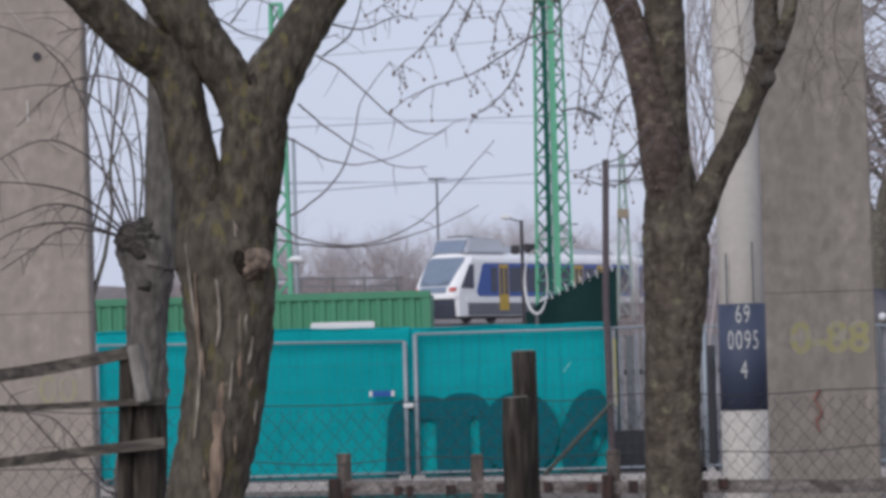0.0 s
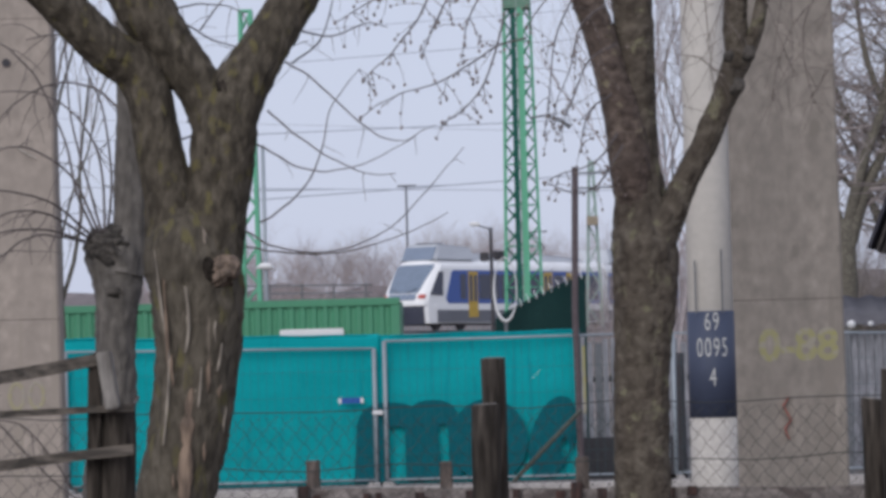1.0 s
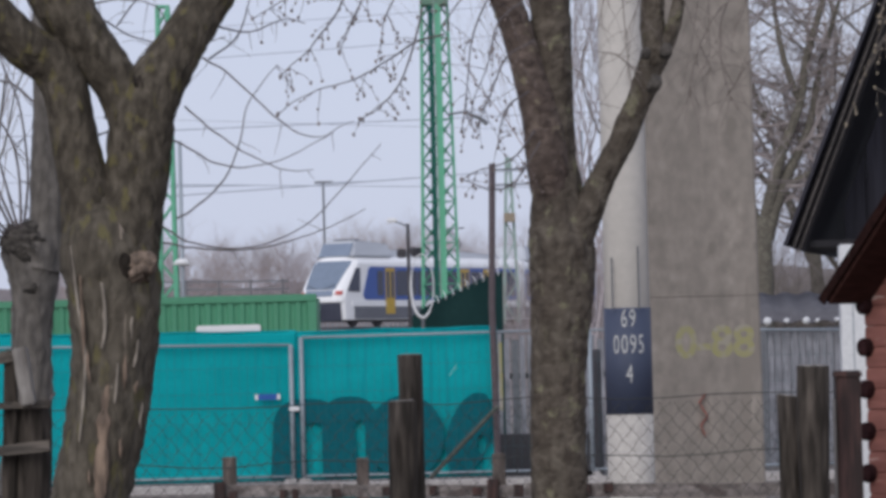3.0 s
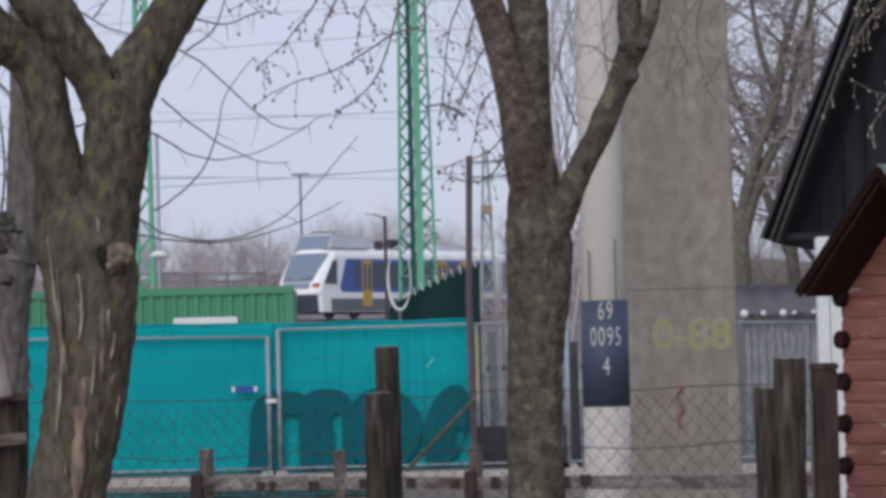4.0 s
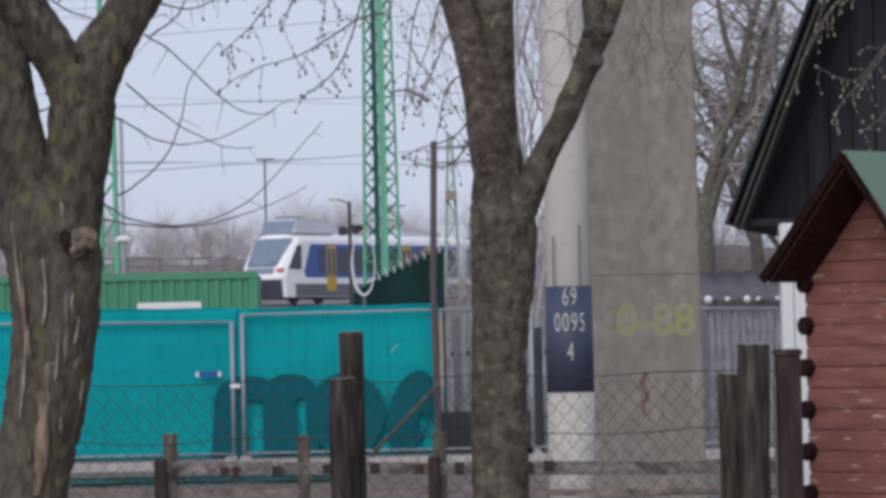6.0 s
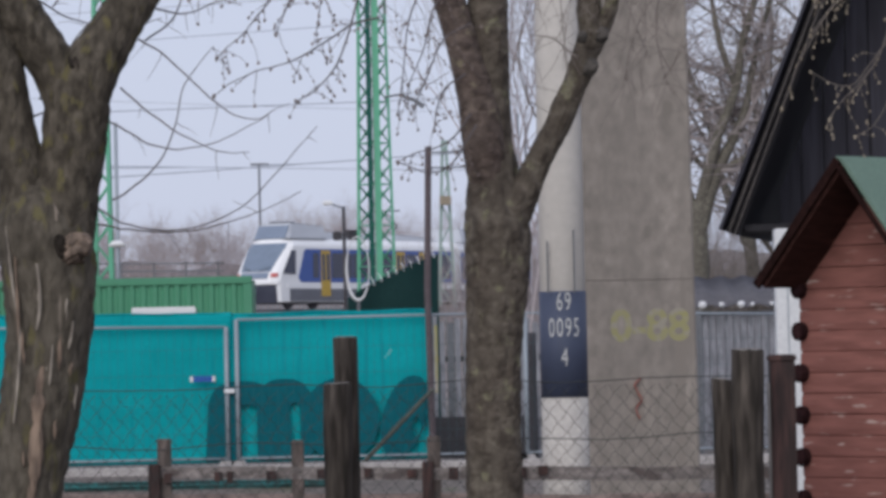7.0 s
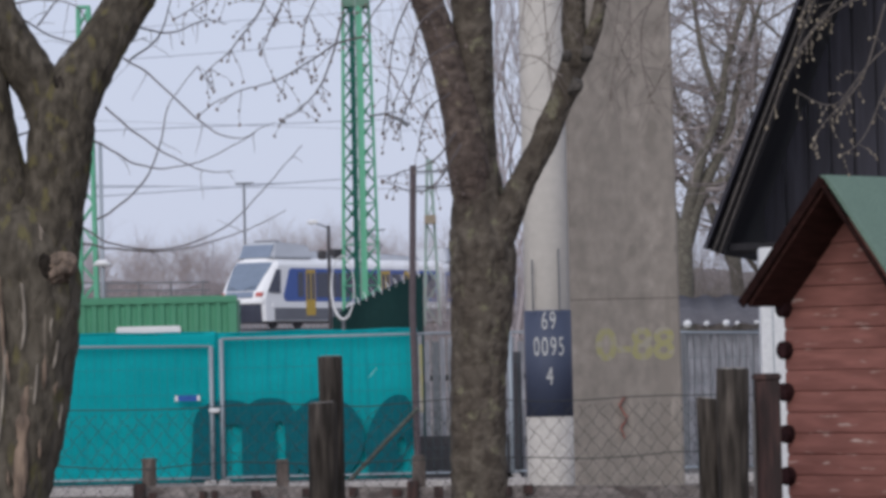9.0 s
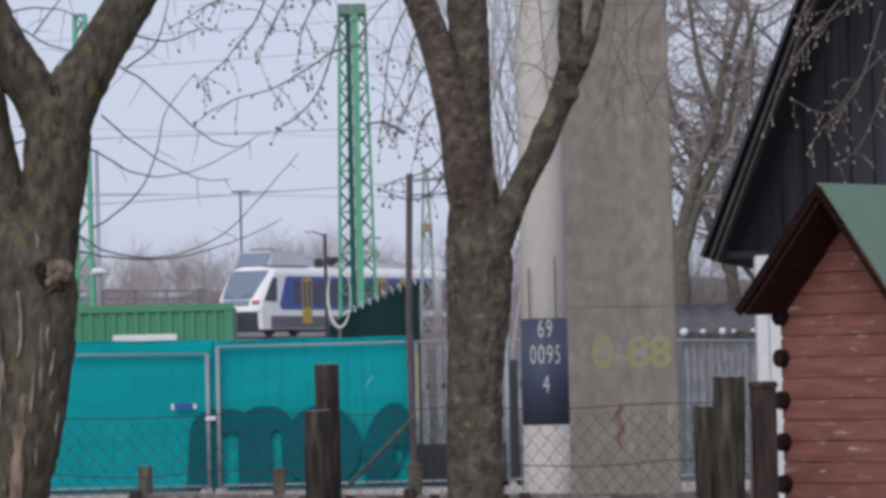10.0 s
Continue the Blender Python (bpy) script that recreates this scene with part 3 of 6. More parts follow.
for text, y, size in (("69", 2.020, 0.25), ("0095", 1.766, 0.26), ("4", 1.479, 0.25)):
    for k, digit in enumerate(text):
        bm = lettering(digit, size, 0.002)
        shift = (k - (len(text) - 1) / 2) * size * 0.31
        for v in bm.verts:
            a = (v.co.x * 0.52 + shift) / POLE_R
            r = POLE_R + 0.011 + v.co.z
            v.co = Vector((math.sin(a) * r, -math.cos(a) * r, y + v.co.y))
        part("digit", bm, NUMBER_PAINT, band, "pale stencilled digit")
for x, ytop in ((1.210, 2.622), (1.468, 2.725)):
    part("rod", bar(bmesh.new(), (x - pole_at[0], -POLE_R - 0.005, z1 - 0.02), (x - pole_at[0], -POLE_R - 0.005, ytop), 0.008), STEEL_DARK, pole, "thin dark rod")

def round_post(name, label, at, top, r, material, cut=0.0, group="", seed=0):
    rng = random.Random(seed)
    ob = thing(name, label, "post", (at[0], at[1], 0), group=group)
    rows = [(rng.uniform(-0.004, 0.004), 0, top * i / 8, r * rng.uniform(0.95, 1.05)) for i in range(9)]
    bm = tube(bmesh.new(), rows, 16, rough=0.012, rng=rng)
    for v in bm.verts:
        if v.co.z > top - 0.01:
            v.co.z += cut * v.co.x / r + rng.uniform(-0.0015, 0.0015)
    part("shaft", bm, material, ob, smooth=True)
    bm = tube(bmesh.new(), [(0, 0, top - 0.004, r * 0.92), (0, 0, top + 0.004, r * 0.8)], 12, rough=0.06, rng=rng)
    for v in bm.verts:
        v.co.z += cut * v.co.x / r
    part("end_grain", bm, WOOD_PALE if material is WOOD_GREY else material, ob, "pale sawn end grain")
    return ob


# ---- mobile fence with a teal net ----
FY = 50.0
panel_left = [(-6.932, 50.00, 2.011), (-2.706, 50.00, 1.950)]
panel_mid = [(-2.564, 50.00, 2.046), (1.265, 50.00, 2.063)]
panel_right = [(1.364, 50.00, 2.053), (4.825, 50.00, 1.970)]


def fence_panel(a, b, label):
    w, tops = b[0] - a[0], (a[2], b[2])
    ob = thing("fence_panel", label, "fence panel", (a[0], FY, 0), group="mobile fence panels")
    for x, top in zip((0, w), tops):
        part("upright", bar(bmesh.new(), (x, 0, 0.05), (x, 0, top), 0.03, 8), STEEL, ob, smooth=True)
    for z0, z1 in ((0.16, 0.16), tops):
        part("rail", bar(bmesh.new(), (0, 0, z0), (w, 0, z1), 0.016, 8), STEEL, ob, smooth=True)
    top = min(tops)
    bm = bmesh.new()
    for i in range(1, int(w / 0.11)):
        bar(bm, (i * 0.11, 0, 0.16), (i * 0.11, 0, top), 0.002, 4)
    for z in (0.5, 0.9, 1.3, 1.65):
        bar(bm, (0, -0.004, z), (w, -0.004, z), 0.002, 4)
    part("wire_mesh", bm, MESH_WIRE, ob)
    for x in (0.0, w):
        part("foot", boxed((x - 0.11, -0.3, 0), (x + 0.11, 0.3, 0.13), 0.02), KERB, ob, "concrete foot")
    return ob


fp = fence_panel(*panel_left, "galvanised mobile fence panel hung with teal net")
fm = fence_panel(*panel_mid, "galvanised mobile fence panel half covered by teal net")
fr = fence_panel(*panel_right, "bare galvanised mobile fence panel")
clamp = (-2.652, 50.00, 1.078)
part("clamp", boxed((clamp[0] - fm.location.x - 0.09, -0.05, clamp[2] - 0.03), (clamp[0] - fm.location.x + 0.05, 0.03, clamp[2] + 0.03), 0.008), WHITE, fm, "pale clamp")
sign = (-3.033, 50.00, 1.250)
part("small_plate", boxed((sign[0] - fp.location.x - 0.13, -0.04, sign[2] - 0.04), (sign[0] - fp.location.x + 0.13, -0.03, sign[2] + 0.04)), BLUE_SIGN, fp, "small blue plate with white ends")
for s in (-1, 1):
    part("plate_end", boxed((sign[0] - fp.location.x + s * 0.15 - 0.02, -0.04, sign[2] - 0.035), (sign[0] - fp.location.x + s * 0.15 + 0.02, -0.03, sign[2] + 0.035)), WHITE, fp)


def net(name, x0, x1, z0, zl, zr, y, material, seed, label):
    """Cloth hung from the rail: sagging top edge and soft folds."""
    ob = thing(name, label, "net", (x0, y, 0))
    bm = bmesh.new()
    nx, nz = 120, 36
    rows = []
    for j in range(nz + 1):
        row = []
        for i in range(nx + 1):
            u, v = i / nx, j / nz
            x = u * (x1 - x0)
            top = zl + (zr - zl) * u + 0.025 * noise.noise(Vector((x * 1.3, seed, 0))) + 0.004 * math.sin(x * 9)
            fold = 0.026 * noise.noise(Vector((x * 3, v * 0.8, seed))) + 0.05 * noise.noise(Vector((x * 0.7, v * 2.6, seed + 5))) + 0.012 * noise.noise(Vector((x * 2.2, v * 9, seed + 9)))
            row.append(bm.verts.new((x, fold, z0 + (top - z0) * v)))
        rows.append(row)
    for a, b in zip(rows, rows[1:]):
        for i in range(nx):
            bm.faces.new((a[i], a[i + 1], b[i + 1], b[i]))
    sheet = part("cloth", bm, material, ob, smooth=True)
    so = sheet.modifiers.new("thickness", "SOLIDIFY")
    so.thickness = 0.004
    top_edge = [(x1 * 0 + (x1 - x0) * i / 60, -0.012, zl + (zr - zl) * i / 60 + 0.025 * noise.noise(Vector(((x1 - x0) * i / 60 * 1.3, seed, 0))), 0.011) for i in range(61)]
    part("hem", tube(bmesh.new(), top_edge, 6), material, ob, "rolled hem", True)
    return ob


NET_Z0 = 0.100
net_l = net("privacy_net", -6.979, -2.633, NET_Z0, 2.182, 2.139, 50.1, NET, 1, "teal privacy net tied to a mobile fence")
net_r = net("privacy_net", -2.648, 0.103, NET_Z0, 2.124, 2.135, 50.11, NET, 2, "teal privacy net with dark sprayed letters")


def sprayed(parent, outer, inner, layer):
    """Flat spray between two closed outlines of equal length, on the net's face."""
    bm = bmesh.new()
    va = [bm.verts.new((x, 0, z)) for x, z in outer]
    vb = [bm.verts.new((x, 0, z)) for x, z in inner]
    for i in range(len(va) - 1):
        bm.faces.new((va[i], va[i + 1], vb[i + 1], vb[i]))
    bm.transform(parent.matrix_basis.inverted() @ Matrix.Translation((0, FY + 0.03 - 0.004 * layer, 0)))
    return part("sprayed_shape", bm, SPRAY_DARK, parent, "dark sprayed shape")


def sprayed_arch(parent, x0, x1, h0, h1, z0, top, hole_top, foot, layer):
    """A fat arch: legs from z0, a rounded shoulder, and an off-centre slit."""
    outer, inner = [(x0 - foot, z0)], [(h0 + 0.05, z0)]
    for i in range(17):
        a = math.pi * i / 16
        c, q = -math.cos(a), math.sin(a)
        outer.append(((x0 + x1) / 2 + (x1 - x0) / 2 * math.copysign(abs(c) ** 0.75, c), top - 0.42 + 0.42 * q ** 0.8))
        inner.append(((h0 + h1) / 2 + (h1 - h0) / 2 * c, hole_top - 0.12 + 0.12 * q))
    return sprayed(parent, outer + [(x1, z0)], inner + [(h1, z0)], layer)


def sprayed_loop(parent, cx, cz, rx, rz, hx, hz, kx, kz, lean_, layer):
    turn = [2 * math.pi * i / 32 for i in range(33)]
    return sprayed(parent, [(cx + rx * math.cos(a) + lean_ * math.sin(a), cz + rz * math.sin(a)) for a in turn], [(hx + kx * math.cos(a), hz + kz * math.sin(a)) for a in turn], layer)


zb = NET_Z0 + 0.02
sprayed_arch(net_r, -2.97, -2.05, -2.56, -2.29, zb, 1.21, 0.88, 0.05, 0)
sprayed_arch(net_r, -2.31, -1.55, -1.86, -1.72, zb + 0.04, 1.23, 0.9, 0.0, 1)
sprayed_loop(net_r, -1.17, 0.66, 0.53, 0.57, -1.2, 0.5, 0.1, 0.22, 0.0, 2)
sprayed_loop(net_r, -0.3, 0.68, 0.31, 0.56, -0.14, 0.54, 0.06, 0.13, 0.13, 3)
sprayed_loop(net_r, -0.13, 0.95, 0.13, 0.28, -0.13, 0.95, 0.01, 0.02, 0.02, 4)
edge = (0.079, 50.00, 1.912)
end_post = thing("rusty_post", "tall thin rusty steel post at the end of the net", "post", (edge[0], 49.9, 0))
part("shaft", tube(bmesh.new(), [(0, 0, 0, 0.045), (-0.03, 0, 2.4, 0.045), (0.101 - edge[0], 0, 4.345, 0.045)], 8), RUST, end_post)
part("yellow_strip", boxed((0.05, -0.02, 0.992), (0.09, 0.02, 1.911)), YELLOW_SPRAY, end_post, "dull yellow strip")
# dark upright for the brown band beside the pole
round_post("timber_post", "dark slim upright behind the concrete pole", (1.479, 51.50, 1.092), 1.787, 0.0792, TRAIN_DARK, 0.0, "timber posts", 9)
dash = bmesh.new()
beam(dash, (0, 0, 0), (0.1, 0, 0.12), 0.02, 0.004)
dash.transform(net_r.matrix_basis.inverted() @ Matrix.Translation((-0.555, 49.98, 1.483)))
part("white_scratch", dash, WHITE, net_r, "short slanted white dash")
prop = thing("leaning_pole", "long weathered timber prop leaning on the fence", "pole", (-0.912, 49.60, 0.032))
a, b = Vector((-0.912, 49.60, 0.032)), Vector((0.100, 49.60, 1.055))
a0 = a - (b - a) * (a.z / (b.z - a.z))
prop.matrix_basis = Matrix.Translation(a0)
part("pole_shaft", bar(bmesh.new(), (0, 0, 0), b - a0, 0.03, 8), WOOD_PROP, prop)

net("fallen_net", -4.7, -1.0, -0.2, -0.04, -0.07, 47.55, NET_LOW, 6, "crumpled dark teal net fallen before the kerb")
kerb = tagged(part("kerb", boxed((-12, 48.2, -0.05), (12, 48.5, 0.12), 0.02), KERB), "low pale concrete kerb wall below the fence", "kerb", kind="structure")

# ---- green container ----
CY = 65.0
cx0, cx1, ctop = -11.325, -3.040, 2.941
container = thing("green_container", "green corrugated steel site container", "container", (cx0, CY, 0))
W = cx1 - cx0
prof, x, k = [], 0.12, 0
while x < W - 0.2:
    for dx, dy in ((0.0, 0.0), (0.075, 0.0), (0.11, 0.035), (0.165, 0.035), (0.2, 0.0)):
        prof.append((x + dx, dy))
    x += 0.2
bm = bmesh.new()
lo = [bm.verts.new((px, py, 0.15)) for px, py in prof]
hi = [bm.verts.new((px, py, ctop - 0.1)) for px, py in prof]
for i in range(len(prof) - 1):
    bm.faces.new((lo[i], lo[i + 1], hi[i + 1], hi[i]))
part("side_wall", bm, CONTAINER, container)
part("body", boxed((0.05, 0.07, 0.1), (W - 0.05, 2.4, ctop - 0.04)), CONTAINER, container)
for x in (0, W - 0.16):
    part("corner_post", boxed((x, -0.02, 0), (x + 0.16, 0.14, ctop), 0.01), CONTAINER, container)
for z in (0.02, ctop - 0.12):
    part("side_rail", boxed((0, -0.03, z), (W, 0.1, z + 0.13), 0.01), CONTAINER, container)
lit = (-4.604, 65.00, 2.355)
part("white_strip", boxed((lit[0] - cx0 - 0.5700, -0.1, lit[2] - 0.075), (lit[0] - cx0 + 0.5700, -0.035, lit[2] + 0.075), 0.02), WHITE, container, "long white plate")

# ---- wooden fences in front ----
round_post("timber_post", "tall weathered grey-brown timber post", (-0.333, 15.40, 1.611), 1.654, 0.0498, WOOD_GREY, 0.0, "timber posts", 1)
round_post("timber_post", "short thick weathered timber post in front of a taller one", (-0.362, 14.90, 1.337), 1.465, 0.0573, WOOD_GREY, 0.003, "timber posts", 2)
round_post("timber_post", "weathered timber post beside a log hut", (1.099, 13.60, 1.294), 1.461, 0.0418, WOOD_GREY, -0.006, "timber posts", 3)
round_post("timber_post", "tall thick weathered timber post beside a log hut", (1.156, 13.20, 1.301), 1.570, 0.0569, WOOD_GREY, 0.0, "timber posts", 4)
red_post = thing("gate_post", "reddish brown square gate post with a flat cap", "post", (1.299, 13.4, 0))
w, top = 0.0454, 1.528
part("shaft", boxed((-w, -w, 0), (w, w, top), 0.006), WOOD_RED, red_post)
part("cap", boxed((-w * 1.12, -w * 1.12, top - 0.005), (w * 1.12, w * 1.12, top + 0.022), 0.006), WOOD_RED, red_post)
part("edge_strip", boxed((-w - 0.012, -w, 0), (-w - 0.003, -w + 0.02, top - 0.08)), WOOD_PALE, red_post, "pale worn edge")

rail_fence = thing("rail_fence", "weathered post and rail fence with yellow lichen", "fence", (-1.841, 14.5, 0))
inv = rail_fence.matrix_basis.inverted()


def plank(rows, material, name, parent, thick):
    """A worn plank along rows of (x, y, z, half height)."""
    bm, rings = bmesh.new(), []
    for x, y, z, h in glide(rows, 4):
        j = 1 + 0.12 * noise.noise(Vector((x * 9, z * 9, y)))
        p = inv @ Vector((x, y, z))
        rings.append([bm.verts.new(p + Vector(q)) for q in ((0, -thick, -h * j), (0, -thick * 0.7, h * j), (0, thick, h * 0.95), (0, thick, -h))])
    for a, b in zip(rings, rings[1:]):
        for k in range(4):
            bm.faces.new((a[k], a[(k + 1) % 4], b[(k + 1) % 4], b[k]))
    bm.faces.new(rings[0])
    bm.faces.new(rings[-1][::-1])
    return part(name, bm, material, parent)


plank([(-3.215, 13.20, 1.484, 0.0244), (-2.623, 13.90, 1.566, 0.0246), (-2.347, 14.20, 1.611, 0.0251), (-2.133, 14.40, 1.642, 0.0244), (-1.880, 14.50, 1.689, 0.0245)], WOOD_RAIL, "top_rail", rail_fence, 0.03)
plank([(-3.240, 13.30, 1.473, 0.0123), (-2.350, 14.20, 1.481, 0.0131), (-2.047, 14.40, 1.486, 0.0133), (-1.741, 14.50, 1.495, 0.0145)], WOOD_RAIL, "middle_rail", rail_fence, 0.02)
plank([(-3.245, 13.30, 1.216, 0.0184), (-2.355, 14.20, 1.271, 0.0197), (-2.051, 14.40, 1.302, 0.0199), (-1.739, 14.45, 1.330, 0.0222)], WOOD_RAIL, "lower_rail", rail_fence, 0.025)
bm = tube(bmesh.new(), [(*(inv @ Vector(r[:3])), r[3]) for r in [(-1.858, 14.6, 0, 0.11), (-1.854, 14.60, 1.067, 0.0988), (-1.843, 14.60, 1.337, 0.0943), (-1.834, 14.60, 1.505, 0.0854)]], 14, rough=0.03, rng=random.Random(3))
part("post", bm, WOOD_GREY, rail_fence, "thick split log post")
bm = boxed((-0.028, -0.05, -0.1), (0.028, 0.03, 0.13), 0.006)
bm.transform(inv @ Matrix.Translation((-1.831, 14.45, 1.589)) @ pose(0, 0, 0, 0, -8, 0))
part("post_top", bm, WOOD_PALE, rail_fence, "pale split post top")
bm = boxed((-0.022, -0.04, -0.7), (0.03, 0.03, 0.1), 0.006)
bm.transform(inv @ Matrix.Translation((-1.899, 14.52, 1.586)) @ pose(0, 0, 0, 0, 2, 0))
part("stake", bm, WOOD_GREY, rail_fence)

LY = 22.0
low_fence = thing("low_fence", "low grey timber fence with short posts and a split rail", "fence", (0, LY, 0))
for i, (x, top, w) in enumerate(((-1.573, 1.093, 24), (-0.776, 1.068, 22), (0.039, 1.075, 24), (-4.057, 1.068, 24), (2.631, 1.089, 24))):
    h = w * 22 / 6500 / 2
    part("post", boxed((x - h, -0.04, 0), (x + h, 0.04, top), 0.006), WOOD_STUB, low_fence)
for i, (x, top) in enumerate(((-1.631, 0.946), (0.001, 0.927))):
    part("red_stake", boxed((x - 0.035, -0.09, 0), (x + 0.035, -0.045, top), 0.006), WOOD_RED, low_fence, "reddish brown stake")
for z0, z1, hh, dy, m, start in ((0.9, 0.818, 0.04, -0.03, WOOD_LOW, -1.66), (0.755, 0.673, 0.022, -0.02, WOOD_PINK, -4.5), (0.62, 0.54, 0.03, 0.0, WOOD_LOW, -4.5)):
    x, rng = start, random.Random(8)
    while x < 4.5:
        n = x + rng.uniform(0.6, 1.3)
        t0, t1 = (x + 2) / 3.8, (n + 2) / 3.8
        part("rail", beam(bmesh.new(), (x, dy, z0 + (z1 - z0) * t0), (n - 0.006, dy, z0 + (z1 - z0) * t1 + rng.uniform(-0.008, 0.008)), 0.03, hh * 2 * rng.uniform(0.85, 1.1)), m, low_fence)
        x = n
rng = random.Random(21)
for i in range(12):
    x = -1.5 + 2.2 * i / 11 + rng.uniform(-0.08, 0.08)
    z = 0.860 + rng.uniform(-0.01, 0.01)
    part("cleat", boxed((x - 0.02, -0.075, z - rng.uniform(0.02, 0.04)), (x + rng.uniform(0.015, 0.04), -0.05, z + rng.uniform(0.02, 0.04))), WOOD_RED, low_fence)

# chain link: two sets of slanting wires, slightly uneven, between wires along it
KY = 21.0
link = thing("chain_link_fence", "old rusty chain link fence with sagging wires", "fence", (0, KY, 0))
bm, rng = bmesh.new(), random.Random(4)
zt0, zt1 = 1.398, 1.401
xa, xb = -2.002, 1.548


def link_top(x):
    return zt0 + (zt1 - zt0) * (x - xa) / (xb - xa) + 0.012 * math.sin(x * 5)


step, x = 0.094, -5.5
while x < 5.5:
    for s in (-1, 1):
        rows, z, k = [], 0.05, 0
        while True:
            px = x + s * z * 0.85
            if z > link_top(px):
                break
            rows.append((px + 0.006 * (-1) ** k + 0.01 * noise.noise(Vector((px * 3, z * 3, s))), 0.004 * s * (-1) ** k, z, 0.0018))
            z += 0.044
            k += 1
        tube(bm, rows, 3, False)
    x += step
part("mesh", bm, WIRE, link)
for dz in (0.0, 0.33, 0.7):
    part("strand", tube(bmesh.new(), [(x * 0.25, -0.012, link_top(x * 0.25) - dz + 0.006 * math.sin(x * 1.7 + dz * 9), 0.0035) for x in range(-22, 23)], 5), WIRE, link, smooth=True)
for x in (-5.2, 5.2):
    part("post", bar(bmesh.new(), (x, 0.04, 0), (x, 0.04, link_top(x) + 0.04), 0.02, 8), RUST, link)

# ---- the red log hut ----
HY, HA = 14.0, -45.0
hut_at = (1.463, 14.00, 1.277)
hut = thing("log_hut", "small red stained log hut with a green felt roof", "hut", (hut_at[0], HY, 0), HA)
LOG = 0.0797
peak_z, eave_z = 2.270, 1.794
ridge_x = 0.2692 / math.cos(radians(HA))
HD = 1.5
course, z = 0, 0.04
while z < eave_z + 0.02:
    for wall in ("front", "side"):
        bm = bmesh.new()
        over = 0.06 if wall == "side" else 0.022
        if wall == "front":
            a, b, off = Vector((-over, 0, z + LOG / 2)), Vector((ridge_x * 2 + over, 0, z + LOG / 2)), 0
        else:
            if course % 2:
                continue
            a, b, off = Vector((-0.004, -over - 0.012, z)), Vector((-0.004, HD + over, z)), LOG / 2
        d = (b - a).normalized()
        u = Vector((0, 0, 1))
        v = d.cross(u)
        rings = []
        for p in (a, a + d * 0.008, b - d * 0.008, b):
            e = 0.8 if p in (a, b) else 1.0
            if wall == "side":
                rings.append([bm.verts.new(p + v * (math.cos(t) * 0.028 * e) + u * (math.sin(t) * LOG * 0.44 * e)) for t in [math.pi * 2 * k / 12 for k in range(12)]])
                continue
            rings.append([bm.verts.new(p + v * (math.copysign(abs(math.cos(t)) ** 0.3, math.cos(t)) * 0.03 * e) + u * (math.copysign(abs(math.sin(t)) ** 0.25, math.sin(t)) * LOG * 0.512 * e)) for t in [math.pi * 2 * k / 12 for k in range(12)]])
        for r0, r1 in zip(rings, rings[1:]):
            for k in range(12):
                bm.faces.new((r0[k], r0[(k + 1) % 12], r1[(k + 1) % 12], r1[k]))
        bm.faces.new(rings[0][::-1])
        bm.faces.new(rings[-1])
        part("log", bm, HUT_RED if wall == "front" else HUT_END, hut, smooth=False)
    z += LOG
    course += 1
# gable boards, one above the other, up to the slopes
z = eave_z
slope_l, slope_r = 1.12, 1.3
while z < peak_z - 0.05:
    z1 = min(z + LOG, peak_z - 0.02)
    xl0, xl1 = ridge_x - (peak_z - z) / slope_l, ridge_x - (peak_z - z1) / slope_l
    xr0, xr1 = ridge_x + (peak_z - z) / slope_r, ridge_x + (peak_z - z1) / slope_r
    bm = bmesh.new()
    f = [bm.verts.new(p) for p in ((xl0, -0.03, z + 0.003), (xr0, -0.03, z + 0.003), (xr1, -0.022, z1), (xl1, -0.022, z1))]
    g = [bm.verts.new(p) for p in ((xl0, 0.02, z), (xr0, 0.02, z), (xr1, 0.02, z1), (xl1, 0.02, z1))]
    bm.faces.new(f)
    bm.faces.new(g[::-1])
    for i in range(4):
        bm.faces.new((f[i], g[i], g[(i + 1) % 4], f[(i + 1) % 4]))
    part("gable_board", bm, HUT_RED, hut)
    z = z1
for s, slope, run in ((-1, slope_l, 0.4), (1, slope_r, 0.43)):
    for name, m, lift, th, front in (("roof_board", HUT_SHADED, -0.034, 0.03, -0.26 if s < 0 else -0.1), ("roof_felt", FELT, 0.0, 0.012, -0.27)):
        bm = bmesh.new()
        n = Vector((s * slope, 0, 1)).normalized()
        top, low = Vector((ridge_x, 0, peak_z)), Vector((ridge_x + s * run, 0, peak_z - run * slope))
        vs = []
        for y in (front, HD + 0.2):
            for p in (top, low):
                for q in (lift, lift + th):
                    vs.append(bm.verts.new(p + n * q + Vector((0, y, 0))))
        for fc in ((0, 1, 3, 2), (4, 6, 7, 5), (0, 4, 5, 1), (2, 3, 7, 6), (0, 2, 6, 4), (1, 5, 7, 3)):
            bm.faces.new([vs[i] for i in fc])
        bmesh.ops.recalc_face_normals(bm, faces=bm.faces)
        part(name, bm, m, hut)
    bm = bmesh.new()
    drop = 0.008 if s < 0 else 0.03
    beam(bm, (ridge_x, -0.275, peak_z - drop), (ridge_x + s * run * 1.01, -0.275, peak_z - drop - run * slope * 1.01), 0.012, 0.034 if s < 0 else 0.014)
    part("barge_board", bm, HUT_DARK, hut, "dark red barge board")

